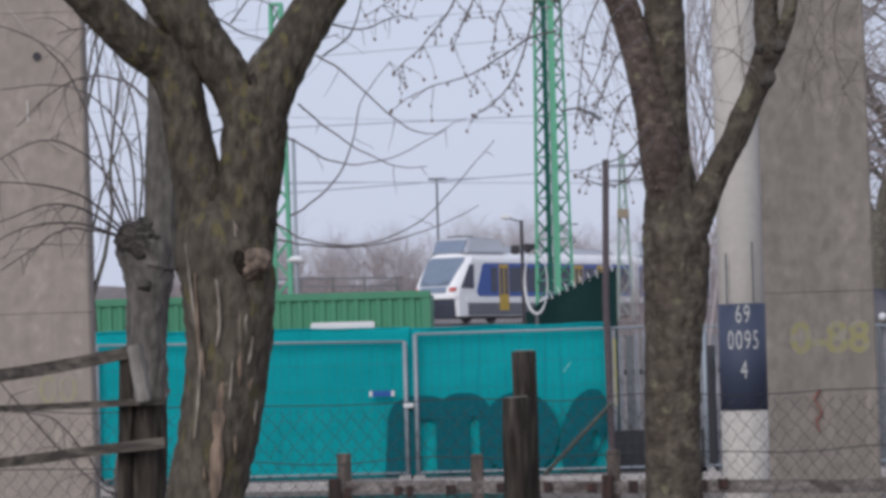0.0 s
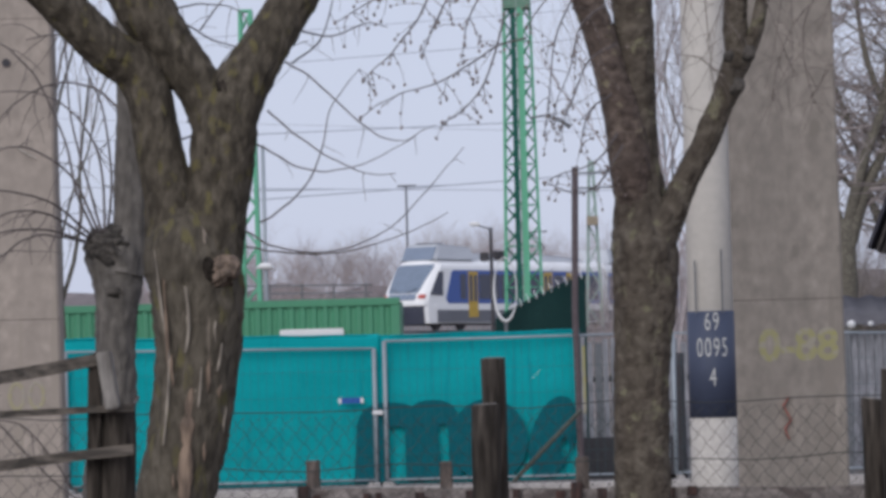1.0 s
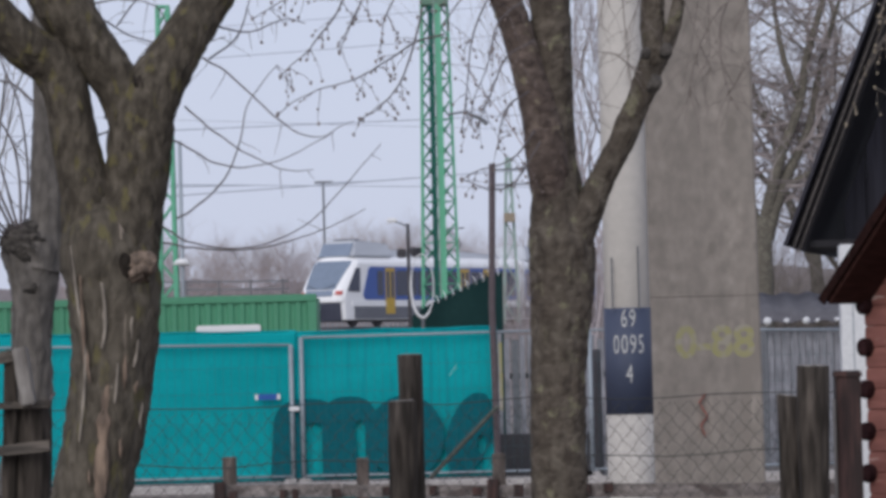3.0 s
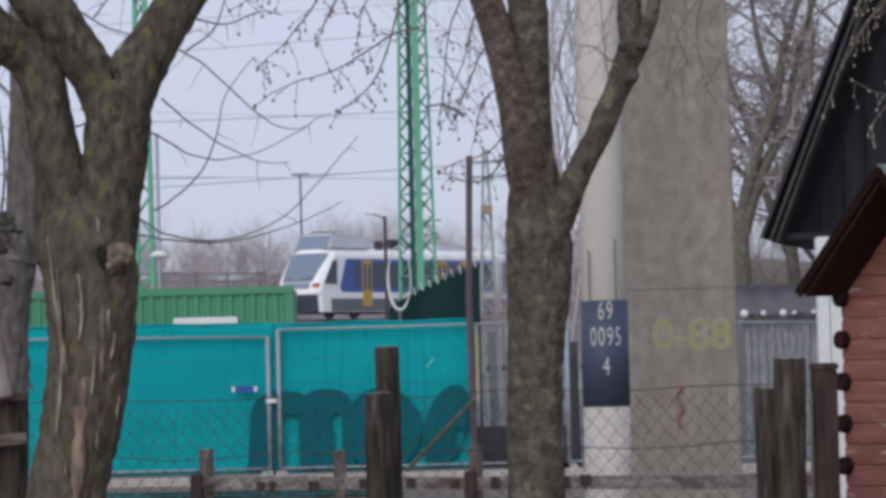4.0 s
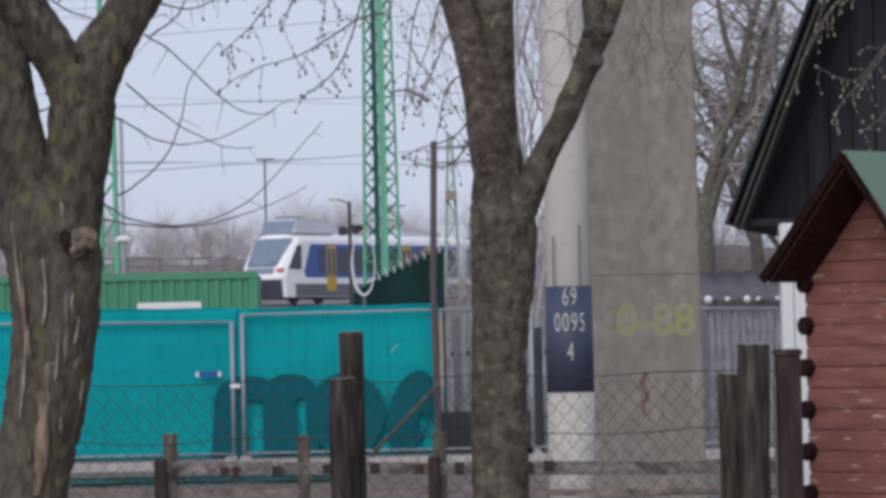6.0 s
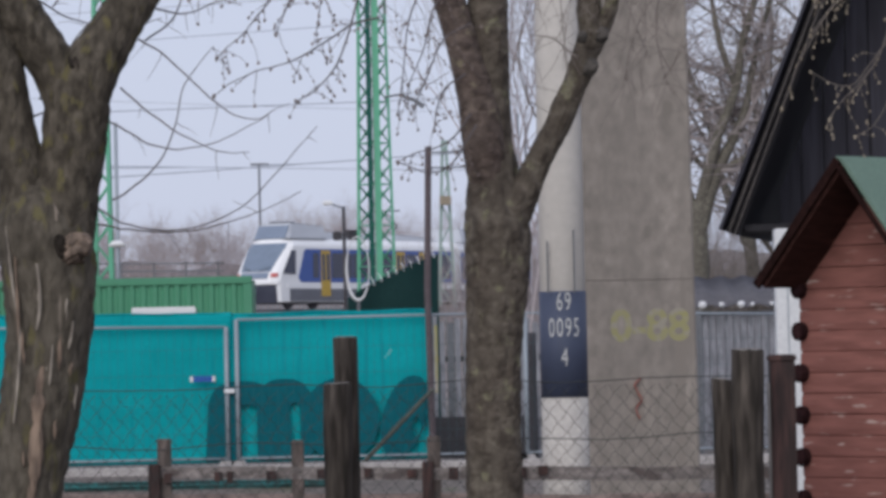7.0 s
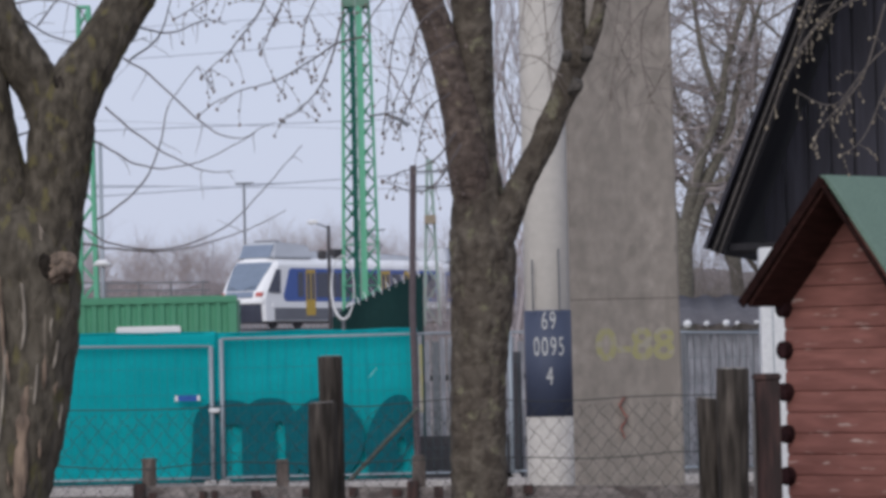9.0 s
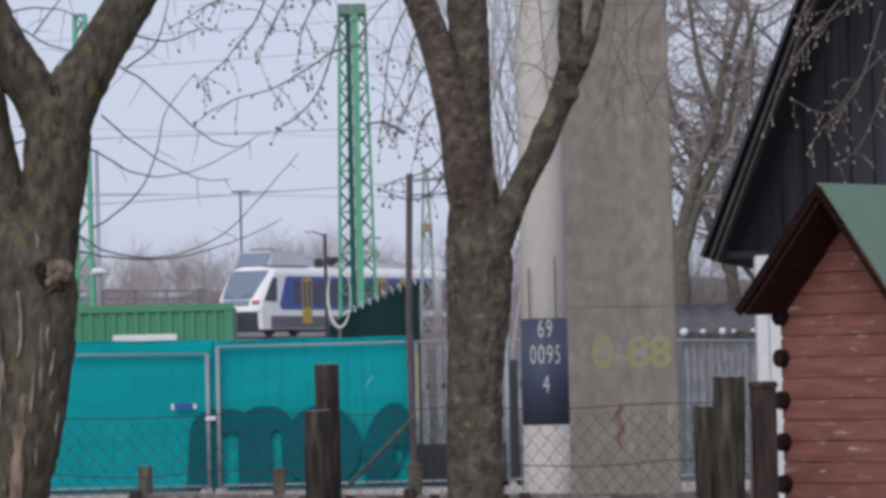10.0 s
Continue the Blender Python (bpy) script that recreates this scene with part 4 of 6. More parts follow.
# ---- the black boarded house behind the hut ----
GY = 18.0
house = thing("boarded_house", "steep roofed house with black boarded gable", "house", (2.459, GY, 0))
inv = house.matrix_basis.inverted()
tip, up = Vector((1.515, 17.60, 2.106)), Vector((2.026, 17.60, 3.362))
d = (up - tip).normalized()
apex = tip + d * 4.2
n = Vector((-d.z, 0, d.x))
for s in (1, -1):
    def side(p):
        q = Vector(p)
        if s < 0:
            q.x = 2 * apex.x - q.x
        return inv @ q
    for name, m, off, th, y0, y1 in (("roof", BLACK_ROOF, 0.0, 0.07, 0.0, 4.5), ("barge_board", FASCIA, 0.012, 0.011, -0.03, -0.004), ("roof_edge", FASCIA, 0.038, 0.012, -0.06, -0.004), ("roof_sheet", BLACK_BOARD, 0.074, 0.016, -0.1, 4.5)):
        bm = bmesh.new()
        vs = []
        for y in (y0, y1):
            for p in (tip, apex):
                for q in (off, off + th):
                    vs.append(bm.verts.new(side(p + n * q + Vector((0, y, 0)))))
        for fc in ((0, 1, 3, 2), (4, 6, 7, 5), (0, 4, 5, 1), (2, 3, 7, 6), (0, 2, 6, 4), (1, 5, 7, 3)):
            bm.faces.new([vs[i] for i in fc])
        bmesh.ops.recalc_face_normals(bm, faces=bm.faces)
        part(name, bm, m, house)
base_z = 2.174
x = tip.x + 0.12
while x < 2 * apex.x - tip.x - 0.12:
    w = 0.115
    hs = [tip.z - 0.05 + (min(q, 2 * apex.x - q) - tip.x) * d.z / d.x for q in (x, x + w - 0.012)]
    if min(hs) > base_z + 0.02:
        bm = bmesh.new()
        outline = ((x, base_z), (x + w - 0.012, base_z), (x + w - 0.012, hs[1]), (x, hs[0]))
        f = [bm.verts.new((a, 0.66, b)) for a, b in outline]
        g = [bm.verts.new((a, 0.685, b)) for a, b in outline]
        bm.faces.new(f)
        bm.faces.new(g[::-1])
        for k in range(4):
            bm.faces.new((f[k], g[k], g[(k + 1) % 4], f[(k + 1) % 4]))
        bm.transform(inv @ Matrix.Translation((0, tip.y, 0)))
        part("gable_plank", bm, BLACK_BOARD, house)
    x += w
bm = bmesh.new()
q = [(tip.x + 0.1, base_z - 0.01), (2 * apex.x - tip.x - 0.1, base_z - 0.01), (apex.x, apex.z - 0.2)]
fr_, bk_ = [bm.verts.new((a, 0.687, b)) for a, b in q], [bm.verts.new((a, 0.74, b)) for a, b in q]
bm.faces.new(fr_)
bm.faces.new(bk_[::-1])
for i in range(3):
    bm.faces.new((fr_[i], bk_[i], bk_[(i + 1) % 3], fr_[(i + 1) % 3]))
bm.transform(inv @ Matrix.Translation((0, tip.y, 0)))
part("gable_backing", bm, BLACK_BOARD, house)
bm = boxed((tip.x + 0.02, 0.05, base_z - 0.045), (2 * apex.x - tip.x - 0.02, 0.71, base_z - 0.012))
bm.transform(inv @ Matrix.Translation((0, tip.y, 0)))
part("soffit", bm, BLACK_ROOF, house)
wx1 = 1.945
bm = boxed((wx1 + 0.02, 0.36, 0), (2 * apex.x - wx1, 3.9, base_z - 0.045))
bm.transform(inv @ Matrix.Translation((0, tip.y, 0)))
part("wall", bm, WHITE, house, "white plastered wall")

house.matrix_basis = Matrix.Translation(tip) @ pose(0, 0, 0, 0, 0, -13) @ Matrix.Translation(-tip) @ house.matrix_basis

pipe = thing("white_post", "square white painted post beside the hut", "post", (1.626, 16.4, 0))
part("shaft", boxed((-0.057, -0.05, 0), (0.057, 0.05, 2.1), 0.006), WHITE, pipe)
part("groove", boxed((-0.0076, -0.053, 0), (-0.0025, -0.051, 2.08)), STEEL, pipe, "grey groove")

# ---- sheds and slat fences behind the mobile fence ----
shed = thing("grey_shed", "grey slatted shed with a corrugated sheet roof", "shed", (3.981, 56, 0))
sx1, sz = 6.742 - 3.981, 2.081
rng, x = random.Random(12), 0.0
while x < sx1:
    w = rng.uniform(0.1, 0.15)
    part("slat", boxed((x, 0, 0), (x + w - 0.01, 0.03, sz - rng.uniform(0, 0.03))), SLAT_GREY, shed)
    x += w
part("back_wall", boxed((0, 0.06, 0), (sx1, 2.2, sz - 0.06)), SHEET, shed)
bm = bmesh.new()
nx = 120
lo = [bm.verts.new((sx1 * i / nx - 0.1, -0.25, sz + 0.07 + 0.022 * math.sin(2 * math.pi * sx1 * i / nx / 0.37))) for i in range(nx + 1)]
hi = [bm.verts.new((sx1 * i / nx - 0.1, 2.4, sz + 0.55 + 0.022 * math.sin(2 * math.pi * sx1 * i / nx / 0.37))) for i in range(nx + 1)]
for i in range(nx):
    bm.faces.new((lo[i], lo[i + 1], hi[i + 1], hi[i]))
roof = part("roof_sheet", bm, SHEET, shed, "grey corrugated roof sheet", True)
roof.modifiers.new("thickness", "SOLIDIFY").thickness = 0.012
# white lumps stand in for daylight through the corrugated roof ends
rng = random.Random(21)
for i in range(11):
    x, w = 0.2929 + i * 0.2498 + rng.uniform(-0.07, 0.07), rng.uniform(0.03, 0.08)
    part("ridge_cap", tube(bmesh.new(), [(x - 0.02, -0.3, sz + 0.08 + rng.uniform(-0.02, 0.02), w * 0.8), (x, -0.26, sz + 0.085, w), (x + 0.01, -0.2, sz + 0.09, w * 0.9)], 9), WHITE, shed, "daylight at the corrugated roof end as a white lump", True)

slats = thing("slat_fence", "old grey vertical slat fence", "fence", (0.116, 53, 0))
rng, x, end = random.Random(14), 0.0, 3.991 - 0.116
ztop = 2.053
while x < end:
    w = rng.uniform(0.09, 0.16)
    part("slat", boxed((x, rng.uniform(0, 0.03), 0), (x + w - rng.uniform(0.01, 0.05), 0.05, ztop + rng.uniform(-0.12, 0.02))), SLAT_GREY if rng.random() < 0.7 else STEEL_DARK, slats)
    x += w
for z in (0.5, 1.4):
    part("rail", boxed((0, 0.052, z), (end, 0.1, z + 0.08)), WOOD_GREY, slats)
part("dark_sheet", boxed((0, -0.12, 0), (end * 0.38, -0.09, 0.608)), TRAIN_DARK, slats, "dark sheet along the foot")

dark_net = thing("dark_net_heap", "dark green net hung over a sloping heap", "net", (-1.568, 80.00, 2.684))
inv = dark_net.matrix_basis.inverted()
bm = bmesh.new()
n = 28
xa, xb = -1.663, 0.324
za, zb_ = 2.711, 3.668
fr_, bk_ = [], []
for i in range(n + 1):
    u = i / n
    x = xa + (xb - xa) * u
    z = za + (zb_ - za) * (u ** 0.8) + 0.05 * noise.noise(Vector((x * 3, 1, 1)))
    fr_.append((bm.verts.new(inv @ Vector((x, 80, 0))), bm.verts.new(inv @ Vector((x, 80 + 0.1 * math.sin(x * 5), z)))))
    bk_.append((bm.verts.new(inv @ Vector((x, 82.5, 0))), bm.verts.new(inv @ Vector((x, 82.5, z - 0.1)))))
for i in range(n):
    bm.faces.new((fr_[i][0], fr_[i + 1][0], fr_[i + 1][1], fr_[i][1]))
    bm.faces.new((bk_[i][0], bk_[i][1], bk_[i + 1][1], bk_[i + 1][0]))
    bm.faces.new((fr_[i][1], fr_[i + 1][1], bk_[i + 1][1], bk_[i][1]))
part("cloth", bm, NET_DARK, dark_net)
for i in range(3, 12):
    u = (i + 0.5) / 12
    x, z = xa + (xb - xa) * u, za + (zb_ - za) * u ** 0.8
    part("peg", tube(bmesh.new(), [(*(inv @ Vector((x - 0.008 * k * k, 79.9 + 0.1 * k, z - 0.06 + 0.06 * k))), 0.013 - 0.002 * k) for k in range(4)], 6), WHITE, dark_net, "pale peg")

hoop = thing("white_hoop", "tall oval white tube hoop", "hoop", (-1.41, 79.00, 3.25))
rows = []
hx, hz = 0.243, 0.681
for i in range(41):
    a = 2 * math.pi * i / 40
    rows.append((math.cos(a) * hx, 0, math.sin(a) * hz + hz * 0.15, 0.014 + 0.02 * max(0, math.cos(a - 4.1))))
part("tube", tube(bmesh.new(), rows, 6, False), WHITE, hoop, smooth=True)
part("stand", bar(bmesh.new(), (0, 0.05, -hoop.location.z), (0, 0.05, -hz * 0.8), 0.04), STEEL_DARK, hoop)

pickets = thing("picket_fence", "pale grey picket fence below a far bank", "fence", (-10.177, 211, 3.35))
zt = 5.446 - 3.35
for i in range(26):
    x = i * 0.2792
    part("picket", boxed((x, 0, 0), (x + 0.1623, 0.05, zt + 0.08 * math.sin(i * 2.3))), SLAT_GREY, pickets)
part("rail", boxed((0, 0.052, zt * 0.7), (26 * 0.2792, 0.09, zt * 0.7 + 0.15)), SLAT_GREY, pickets)


# ---- lattice masts, poles and wires ----
def lattice_mast(name, label, at, w0, w1, z0, z1, step, leg, material, lace, dark):
    ob = thing(name, label, "mast", at)
    def corner(sx, sy, z):
        w = (w0 + (w1 - w0) * (z - z0) / (z1 - z0)) / 2
        return Vector((sx * w, sy * w, z))
    for sx in (-1, 1):
        for sy in (-1, 1):
            part("leg", beam(bmesh.new(), corner(sx, sy, z0), corner(sx, sy, z1), leg), material if sy < 0 else dark, ob)
    z, k = z0, 0
    while z < z1 - 0.05:
        zn = min(z + step, z1)
        for (a, b), m in ((((-1, -1), (1, -1)), material), (((-1, 1), (1, 1)), dark), (((-1, -1), (-1, 1)), dark), (((1, -1), (1, 1)), dark)):
            if (k + (m is dark and a[1] == b[1])) % 2:
                a, b = b, a
            part("brace", beam(bmesh.new(), corner(*a, z), corner(*b, zn), lace), m, ob)
        z, k = zn, k + 1
    part("cap", boxed((-w1 / 2 - 0.05, -w1 / 2 - 0.05, z1), (w1 / 2 + 0.05, w1 / 2 + 0.05, z1 + 0.08)), dark, ob)
    return ob


def corner_mast(name, label, at, d0, d1, z1, step):
    """A square lattice mast that stands with one edge towards the line of sight."""
    ob = thing(name, label, "mast", at)
    def at_edge(k, z):
        d = d0 + (d1 - d0) * z / z1
        return Vector(((-d, 0, z), (-0.02, -d, z), (d, 0, z), (0.02, d, z))[k])
    # left flange, far leg and left braces: shade put into a darker green
    for k, m, w in ((0, MAST_GREEN, 0.09), (2, MAST_GREEN, 0.075), (3, MAST_SHADED, 0.1)):
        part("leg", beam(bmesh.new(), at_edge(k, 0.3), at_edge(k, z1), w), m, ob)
    near = at_edge(1, 0.3), at_edge(1, z1)
    for m, x, w, y in ((MAST_SHADED, -0.09, 0.14, 0.03), (MAST_GREEN, 0.1, 0.19, 0.0), (MAST_PALE, 0.012, 0.03, -0.03)):
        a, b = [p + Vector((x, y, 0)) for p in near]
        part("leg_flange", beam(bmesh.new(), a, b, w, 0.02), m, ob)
    z, n = 0.5, 0
    while z < z1 - 0.2:
        zn = min(z + step, z1 - 0.05)
        for a, b, m, w in ((0, 1, MAST_GREEN, 0.06), (1, 2, MAST_GREEN, 0.05), (0, 3, MAST_SHADED, 0.05), (3, 2, MAST_GREEN, 0.05)):
            part("brace", beam(bmesh.new(), at_edge(a, zn), at_edge(b, z), w, 0.02), MAST_SHADED if a == 0 else m, ob)
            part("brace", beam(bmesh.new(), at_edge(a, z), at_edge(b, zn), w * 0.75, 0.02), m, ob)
            if n % 2 == 0:
                part("strut", beam(bmesh.new(), at_edge(a, z), at_edge(b, z), 0.05, 0.03), m, ob)
        z, n = zn, n + 1
    part("cap", boxed((-d1 - 0.03, -d1 - 0.03, z1 - 0.3), (d1 + 0.03, d1 + 0.03, z1), 0.02), MAST_CAP, ob, "dull green top plate")
    return ob


mx = -1.27
big_mast = corner_mast("lattice_mast", "tall bright green steel lattice catenary mast", (mx, 100, 0), 0.55, 0.345, 11.75, 0.56)
part("foot_block", boxed((-0.8, -0.8, 0), (0.8, 0.8, 0.4), 0.05), KERB, big_mast, "concrete foot")
arm = Vector((-0.840, 100.00, 8.447))
lamp_arm = part("lamp_arm", tube(bmesh.new(), [(0.3, -0.4, arm.z, 0.03), (arm.x - mx + 0.3, -0.4, arm.z + 0.06, 0.03), (arm.x - mx + 0.7, -0.4, arm.z - 0.1, 0.05), (arm.x - mx + 0.95, -0.4, arm.z - 0.28, 0.07)], 6), STEEL_DARK, big_mast, "dark lamp arm")
lx = -9.738
left_mast = lattice_mast("lattice_mast", "slim bright green steel lattice catenary mast", (lx, 112, 2.0), 0.5169, 0.3102, 0, 12.785 - 2.0, 0.6, 0.12, MAST_GREEN, 0.05, MAST_GREEN)
fx = 1.017
far_mast = lattice_mast("lattice_mast", "distant pale lattice mast with a small box", (fx, 160, 3.4), 0.6892, 0.1477, 0, 10.575 - 3.4, 0.9, 0.13, MAST_PALE, 0.06, MAST_PALE)
part("box", boxed((-0.25, -0.7, 7.813 - 3.4), (0.25, -0.3, 8.208 - 3.4), 0.02), BUD_PALE, far_mast, "small reddish box")
for yy in (345, 318):
    z = {345: 9.465, 318: 10.131}[yy] - 3.4
    part("crossarm", beam(bmesh.new(), (-0.7, -0.2, z), (0.9, -0.2, z), 0.07), STEEL_DARK, far_mast)


def thin_pole(name, label, at, top, r, material=STEEL_DARK):
    ob = thing(name, label, "pole", at)
    part("shaft", tube(bmesh.new(), [(0, 0, 0, r), (0, 0, top - at[2], r * 0.8)], 8), material, ob, smooth=True)
    return ob


lamp = thin_pole("street_lamp", "tall thin grey lamp post with a flat double head", (-9.94, 225, 5.5), 13.09, 0.08)
part("head", boxed((-0.54, -0.15, 7.54), (0.63, 0.15, 7.66), 0.03), STEEL_DARK, lamp, "flat lamp head")
lamp2 = thin_pole("street_lamp", "thin grey lamp post beside a green mast", (-8.976, 108, 0.5), 8.440, 0.07, STEEL)
globe = (-8.954, 108.00, 4.829)
bm = tube(bmesh.new(), [(-0.25, -0.12, globe[2] - 0.5 - 0.02, 0.03), (-0.12, -0.12, globe[2] - 0.5 + 0.04, 0.09), (0.1, -0.12, globe[2] - 0.5 + 0.04, 0.11), (0.25, -0.12, globe[2] - 0.5 - 0.04, 0.03)], 10)
part("white_lamp", bm, WHITE, lamp2, "small white lamp head", True)
signal = thin_pole("signal_post", "thin dark post with a small black signal box", (-2.054, 96, 0), 5.359, 0.055, TRAIN_DARK)
part("signal_box", boxed((-0.3, -0.16, 4.475), (-0.06, 0.1, 4.711), 0.03), TRAIN_DARK, signal, "black signal lamp")
part("white_lamp", boxed((-0.55, -0.12, 5.397), (-0.28, 0.1, 5.516), 0.03), WHITE, signal, "small white lamp head")
part("lamp_arm", bar(bmesh.new(), (-0.4, 0, 5.456), (0, 0, 5.309), 0.02), STEEL_DARK, signal)
thin_pole("grey_pole", "slim grey steel pole behind the trees", (3.188, 120, 2.4), 9.205, 0.06, STEEL)
thin_pole("grey_pole", "slim grey steel pole behind the trees", (3.485, 122, 2.4), 8.855, 0.05, STEEL_DARK)


def wire(x0, z0, x1, z1, y, r, sag=0.25):
    ob = thing("overhead_wire", "thin dark overhead railway wire", "wire", (x0, y, z0), group="overhead wires")
    rows = [((x1 - x0) * i / 20, 0, (z1 - z0) * i / 20 - sag * 4 * (i / 20) * (1 - i / 20), r) for i in range(21)]
    part("strand", tube(bmesh.new(), [(x, y, z, q * 0.8) for x, y, z, q in rows], 4, False), CABLE, ob)
    return ob


for (xa_, ya_, xb_, yb_), r in (((-17.404, 112.00, 8.922)[0::2] + (20.604, 112.00, 9.663)[0::2], 0.018), ((-17.373, 112.00, 10.752)[0::2] + (20.695, 112.00, 12.854)[0::2], 0.014),
                               ((-17.442, 112.00, 6.664)[0::2] + (17.104, 112.00, 8.423)[0::2], 0.02), ((-20.240, 130.00, 7.757)[0::2] + (21.777, 130.00, 6.425)[0::2], 0.013),
                               ((-20.203, 130.00, 9.959)[0::2] + (21.814, 130.00, 7.769)[0::2], 0.009), ((-10.387, 120.00, 7.322)[0::2] + (-7.158, 120.00, 7.287)[0::2], 0.02),
                               ((-4.757, 120.00, 7.308)[0::2] + (-3.464, 120.00, 7.316)[0::2], 0.016), ((-17.356, 112.00, 11.772)[0::2] + (20.717, 112.00, 13.618)[0::2], 0.012)):
    wire(xa_, ya_, xb_, yb_, 112, r, 0.0 if xb_ - xa_ < 6 else 0.06)

# ---- the train ----
TA, RAIL, TW = 57.0, 3.75, 2.8
train = thing("passenger_train", "white and blue passenger train with yellow doors on a curve", "train", (-7.42, 185, RAIL), TA)
ROOF, SILL, STRIPE, SKIRT, FLOOR = 3.6, 1.36, 1.08, 0.75, 0.3


def lean(z):
    """How far the nose stands back at height z above the rail."""
    return 0.12 * max(0, 1 - z / 0.9) + 1.5 * (max(0, z - 1.6) / 2.0) ** 1.15


def breadth(z):
    """Half the width at height z: upright sides, rounded shoulders."""
    k = max(0, (z - 3.15) / (ROOF - 3.15))
    return TW / 2 - 0.06 * max(0, 0.5 - z) - 0.42 * k * k


def nose_at(q, z, proud=0.0):
    """A point of the rounded front: q from -1 at the near side to 1 at the far side."""
    return Vector((lean(z) + 0.42 * q ** 6 - proud, TW / 2 + q * breadth(z) * 0.985, z))


def coach(parent, s0, s1, nose, label):
    body = bmesh.new()
    levels = [0.35, 0.6, 1.0, 1.5, 1.9, 2.4, 2.9, 3.15, 3.27, 3.38, 3.47, 3.55, ROOF]
    qs = [-1 + 2 * i / 16 for i in range(17)]
    rings = []
    for z in levels:
        front = [nose_at(q, z) + Vector((s0, 0, 0)) if nose else Vector((s0, TW / 2 + q * breadth(z), z)) for q in qs]
        rings.append([body.verts.new(v) for v in [Vector((s1, TW / 2 - breadth(z), z))] + front + [Vector((s1, TW / 2 + breadth(z), z))]])
    n = len(rings[0])
    for a, b in zip(rings, rings[1:]):
        for k in range(n):
            body.faces.new((a[k], a[(k + 1) % n], b[(k + 1) % n], b[k]))
    body.faces.new(rings[0][::-1])
    body.faces.new(rings[-1])
    bmesh.ops.recalc_face_normals(body, faces=body.faces)
    ob = part("coach_body", body, TRAIN_WHITE, parent, label)

    def strip(name, m, a, b, lo, hi, proud, owner, label="", cut=0.0, bevel=0.0):
        """A panel on the near side; cut slants its front edge."""
        bm = bmesh.new()
        outline = []
        for x, z, k in ((a, lo, 2), (b, lo, 3), (b, hi, 0), (a + cut, hi, 1)):
            cx, cz = x + (bevel if x < (a + b) / 2 else -bevel), z + (bevel if z == lo else -bevel)
            for i in range(5 if bevel else 1):
                t = math.pi / 2 * (k + i / 4)
                outline.append((cx + bevel * math.cos(t), -proud, cz + bevel * math.sin(t)))
        bm.faces.new([bm.verts.new(v) for v in outline])
        got = bmesh.ops.extrude_face_region(bm, geom=bm.faces[:])
        bmesh.ops.translate(bm, verts=[v for v in got["geom"] if isinstance(v, bmesh.types.BMVert)], vec=(0, 0.03 + proud, 0))
        bmesh.ops.recalc_face_normals(bm, faces=bm.faces)
        return part(name, bm, m, owner, label)

    a = s0 + (2.0 if nose else 0.3)
    strip("blue_band", TRAIN_BLUE, a, s1 - 0.3, SILL, 3.06, 0.008, ob, "", 0.45 if nose else 0.0, 0.3)
    strip("white_stripe", TRAIN_WHITE, s0 + (1.0 if nose else 0.1), s1 - 0.1, STRIPE - 0.04, STRIPE + 0.2, 0.012, ob)
    strip("grey_skirt", TRAIN_GREY, s0 + (1.2 if nose else 0.1), s1 - 0.1, FLOOR + 0.1, STRIPE - 0.06, 0.01, ob)
    doors = [s0 + d for d in ((4.4, 11.4, 13.6) if nose else (3.0, 5.2, 10.8, 13.0))]
    edges = [a + (0.7 if nose else -0.3)] + doors + [s1 - 0.1]
    for u, v in zip(edges, edges[1:]):
        k = max(1, round((v - u) / 2.6))
        for i in range(k):
            w0, w1 = u + 0.55 + (v - u - 1.1) * i / k, u + 0.5 + (v - u - 1.1) * (i + 1) / k
            if w1 - w0 > 0.35:
                strip("window", TRAIN_GLASS, w0, w1, SILL + 0.22, 2.86, 0.016, ob, "", 0.0, 0.12)
    for c in doors:
        door = strip("door", TRAIN_YELLOW, c - 0.42, c + 0.42, SKIRT - 0.1, 3.0, 0.022, ob, "yellow door with a dark pane", 0.0, 0.06)
        for o in (-0.2, 0.2):
            strip("door_window", TRAIN_GLASS, c + o - 0.13, c + o + 0.13, SILL + 0.1, 2.82, 0.028, door, "", 0.0, 0.05)
    part("underframe", boxed((s0 + 1.3, 0.25, 0.28), (s1 - 0.3, TW - 0.25, 0.6)), TRAIN_DARK, ob)
    for c in (s0 + 2.6, s1 - 2.6):
        part("bogie_frame", boxed((c - 1.5, 0.12, 0.35), (c + 1.5, 0.3, 0.6), 0.04), TRAIN_DARK, ob)
        for d in (-1.1, 1.1):
            part("wheel", tube(bmesh.new(), [(c + d, 0.3, 0.43, 0.43), (c + d, 0.45, 0.43, 0.43)], 20), TRAIN_DARK, ob)
    for lo, hi, w, top in ((s0 + 1.5, s0 + 5.0, 1.18, 0.82), (s0 + 5.1, s0 + 9.5, 0.95, 0.4), (s1 - 5.5, s1 - 1.2, 0.95, 0.36)):
        bm = boxed((lo, TW / 2 - w, ROOF - 0.05), (hi, TW / 2 + w, ROOF + top), 0.08)
        for v in bm.verts:
            if v.co.z > ROOF + 0.1:
                k = (v.co.x - lo) / (hi - lo)
                v.co.x += 0.45 * (1 - k)
                v.co.z -= 0.15 * k
                v.co.y = TW / 2 + (v.co.y - TW / 2) * 0.8
        part("roof_pod", bm, TRAIN_POD, ob, "pale grey roof housing")
    part("roof_box", boxed((s0 + 7.2, 0.35, ROOF + 0.03), (s0 + 8.3, 0.75, ROOF + 0.52), 0.06), TRAIN_DARK, ob, "dark roof box")
    return ob


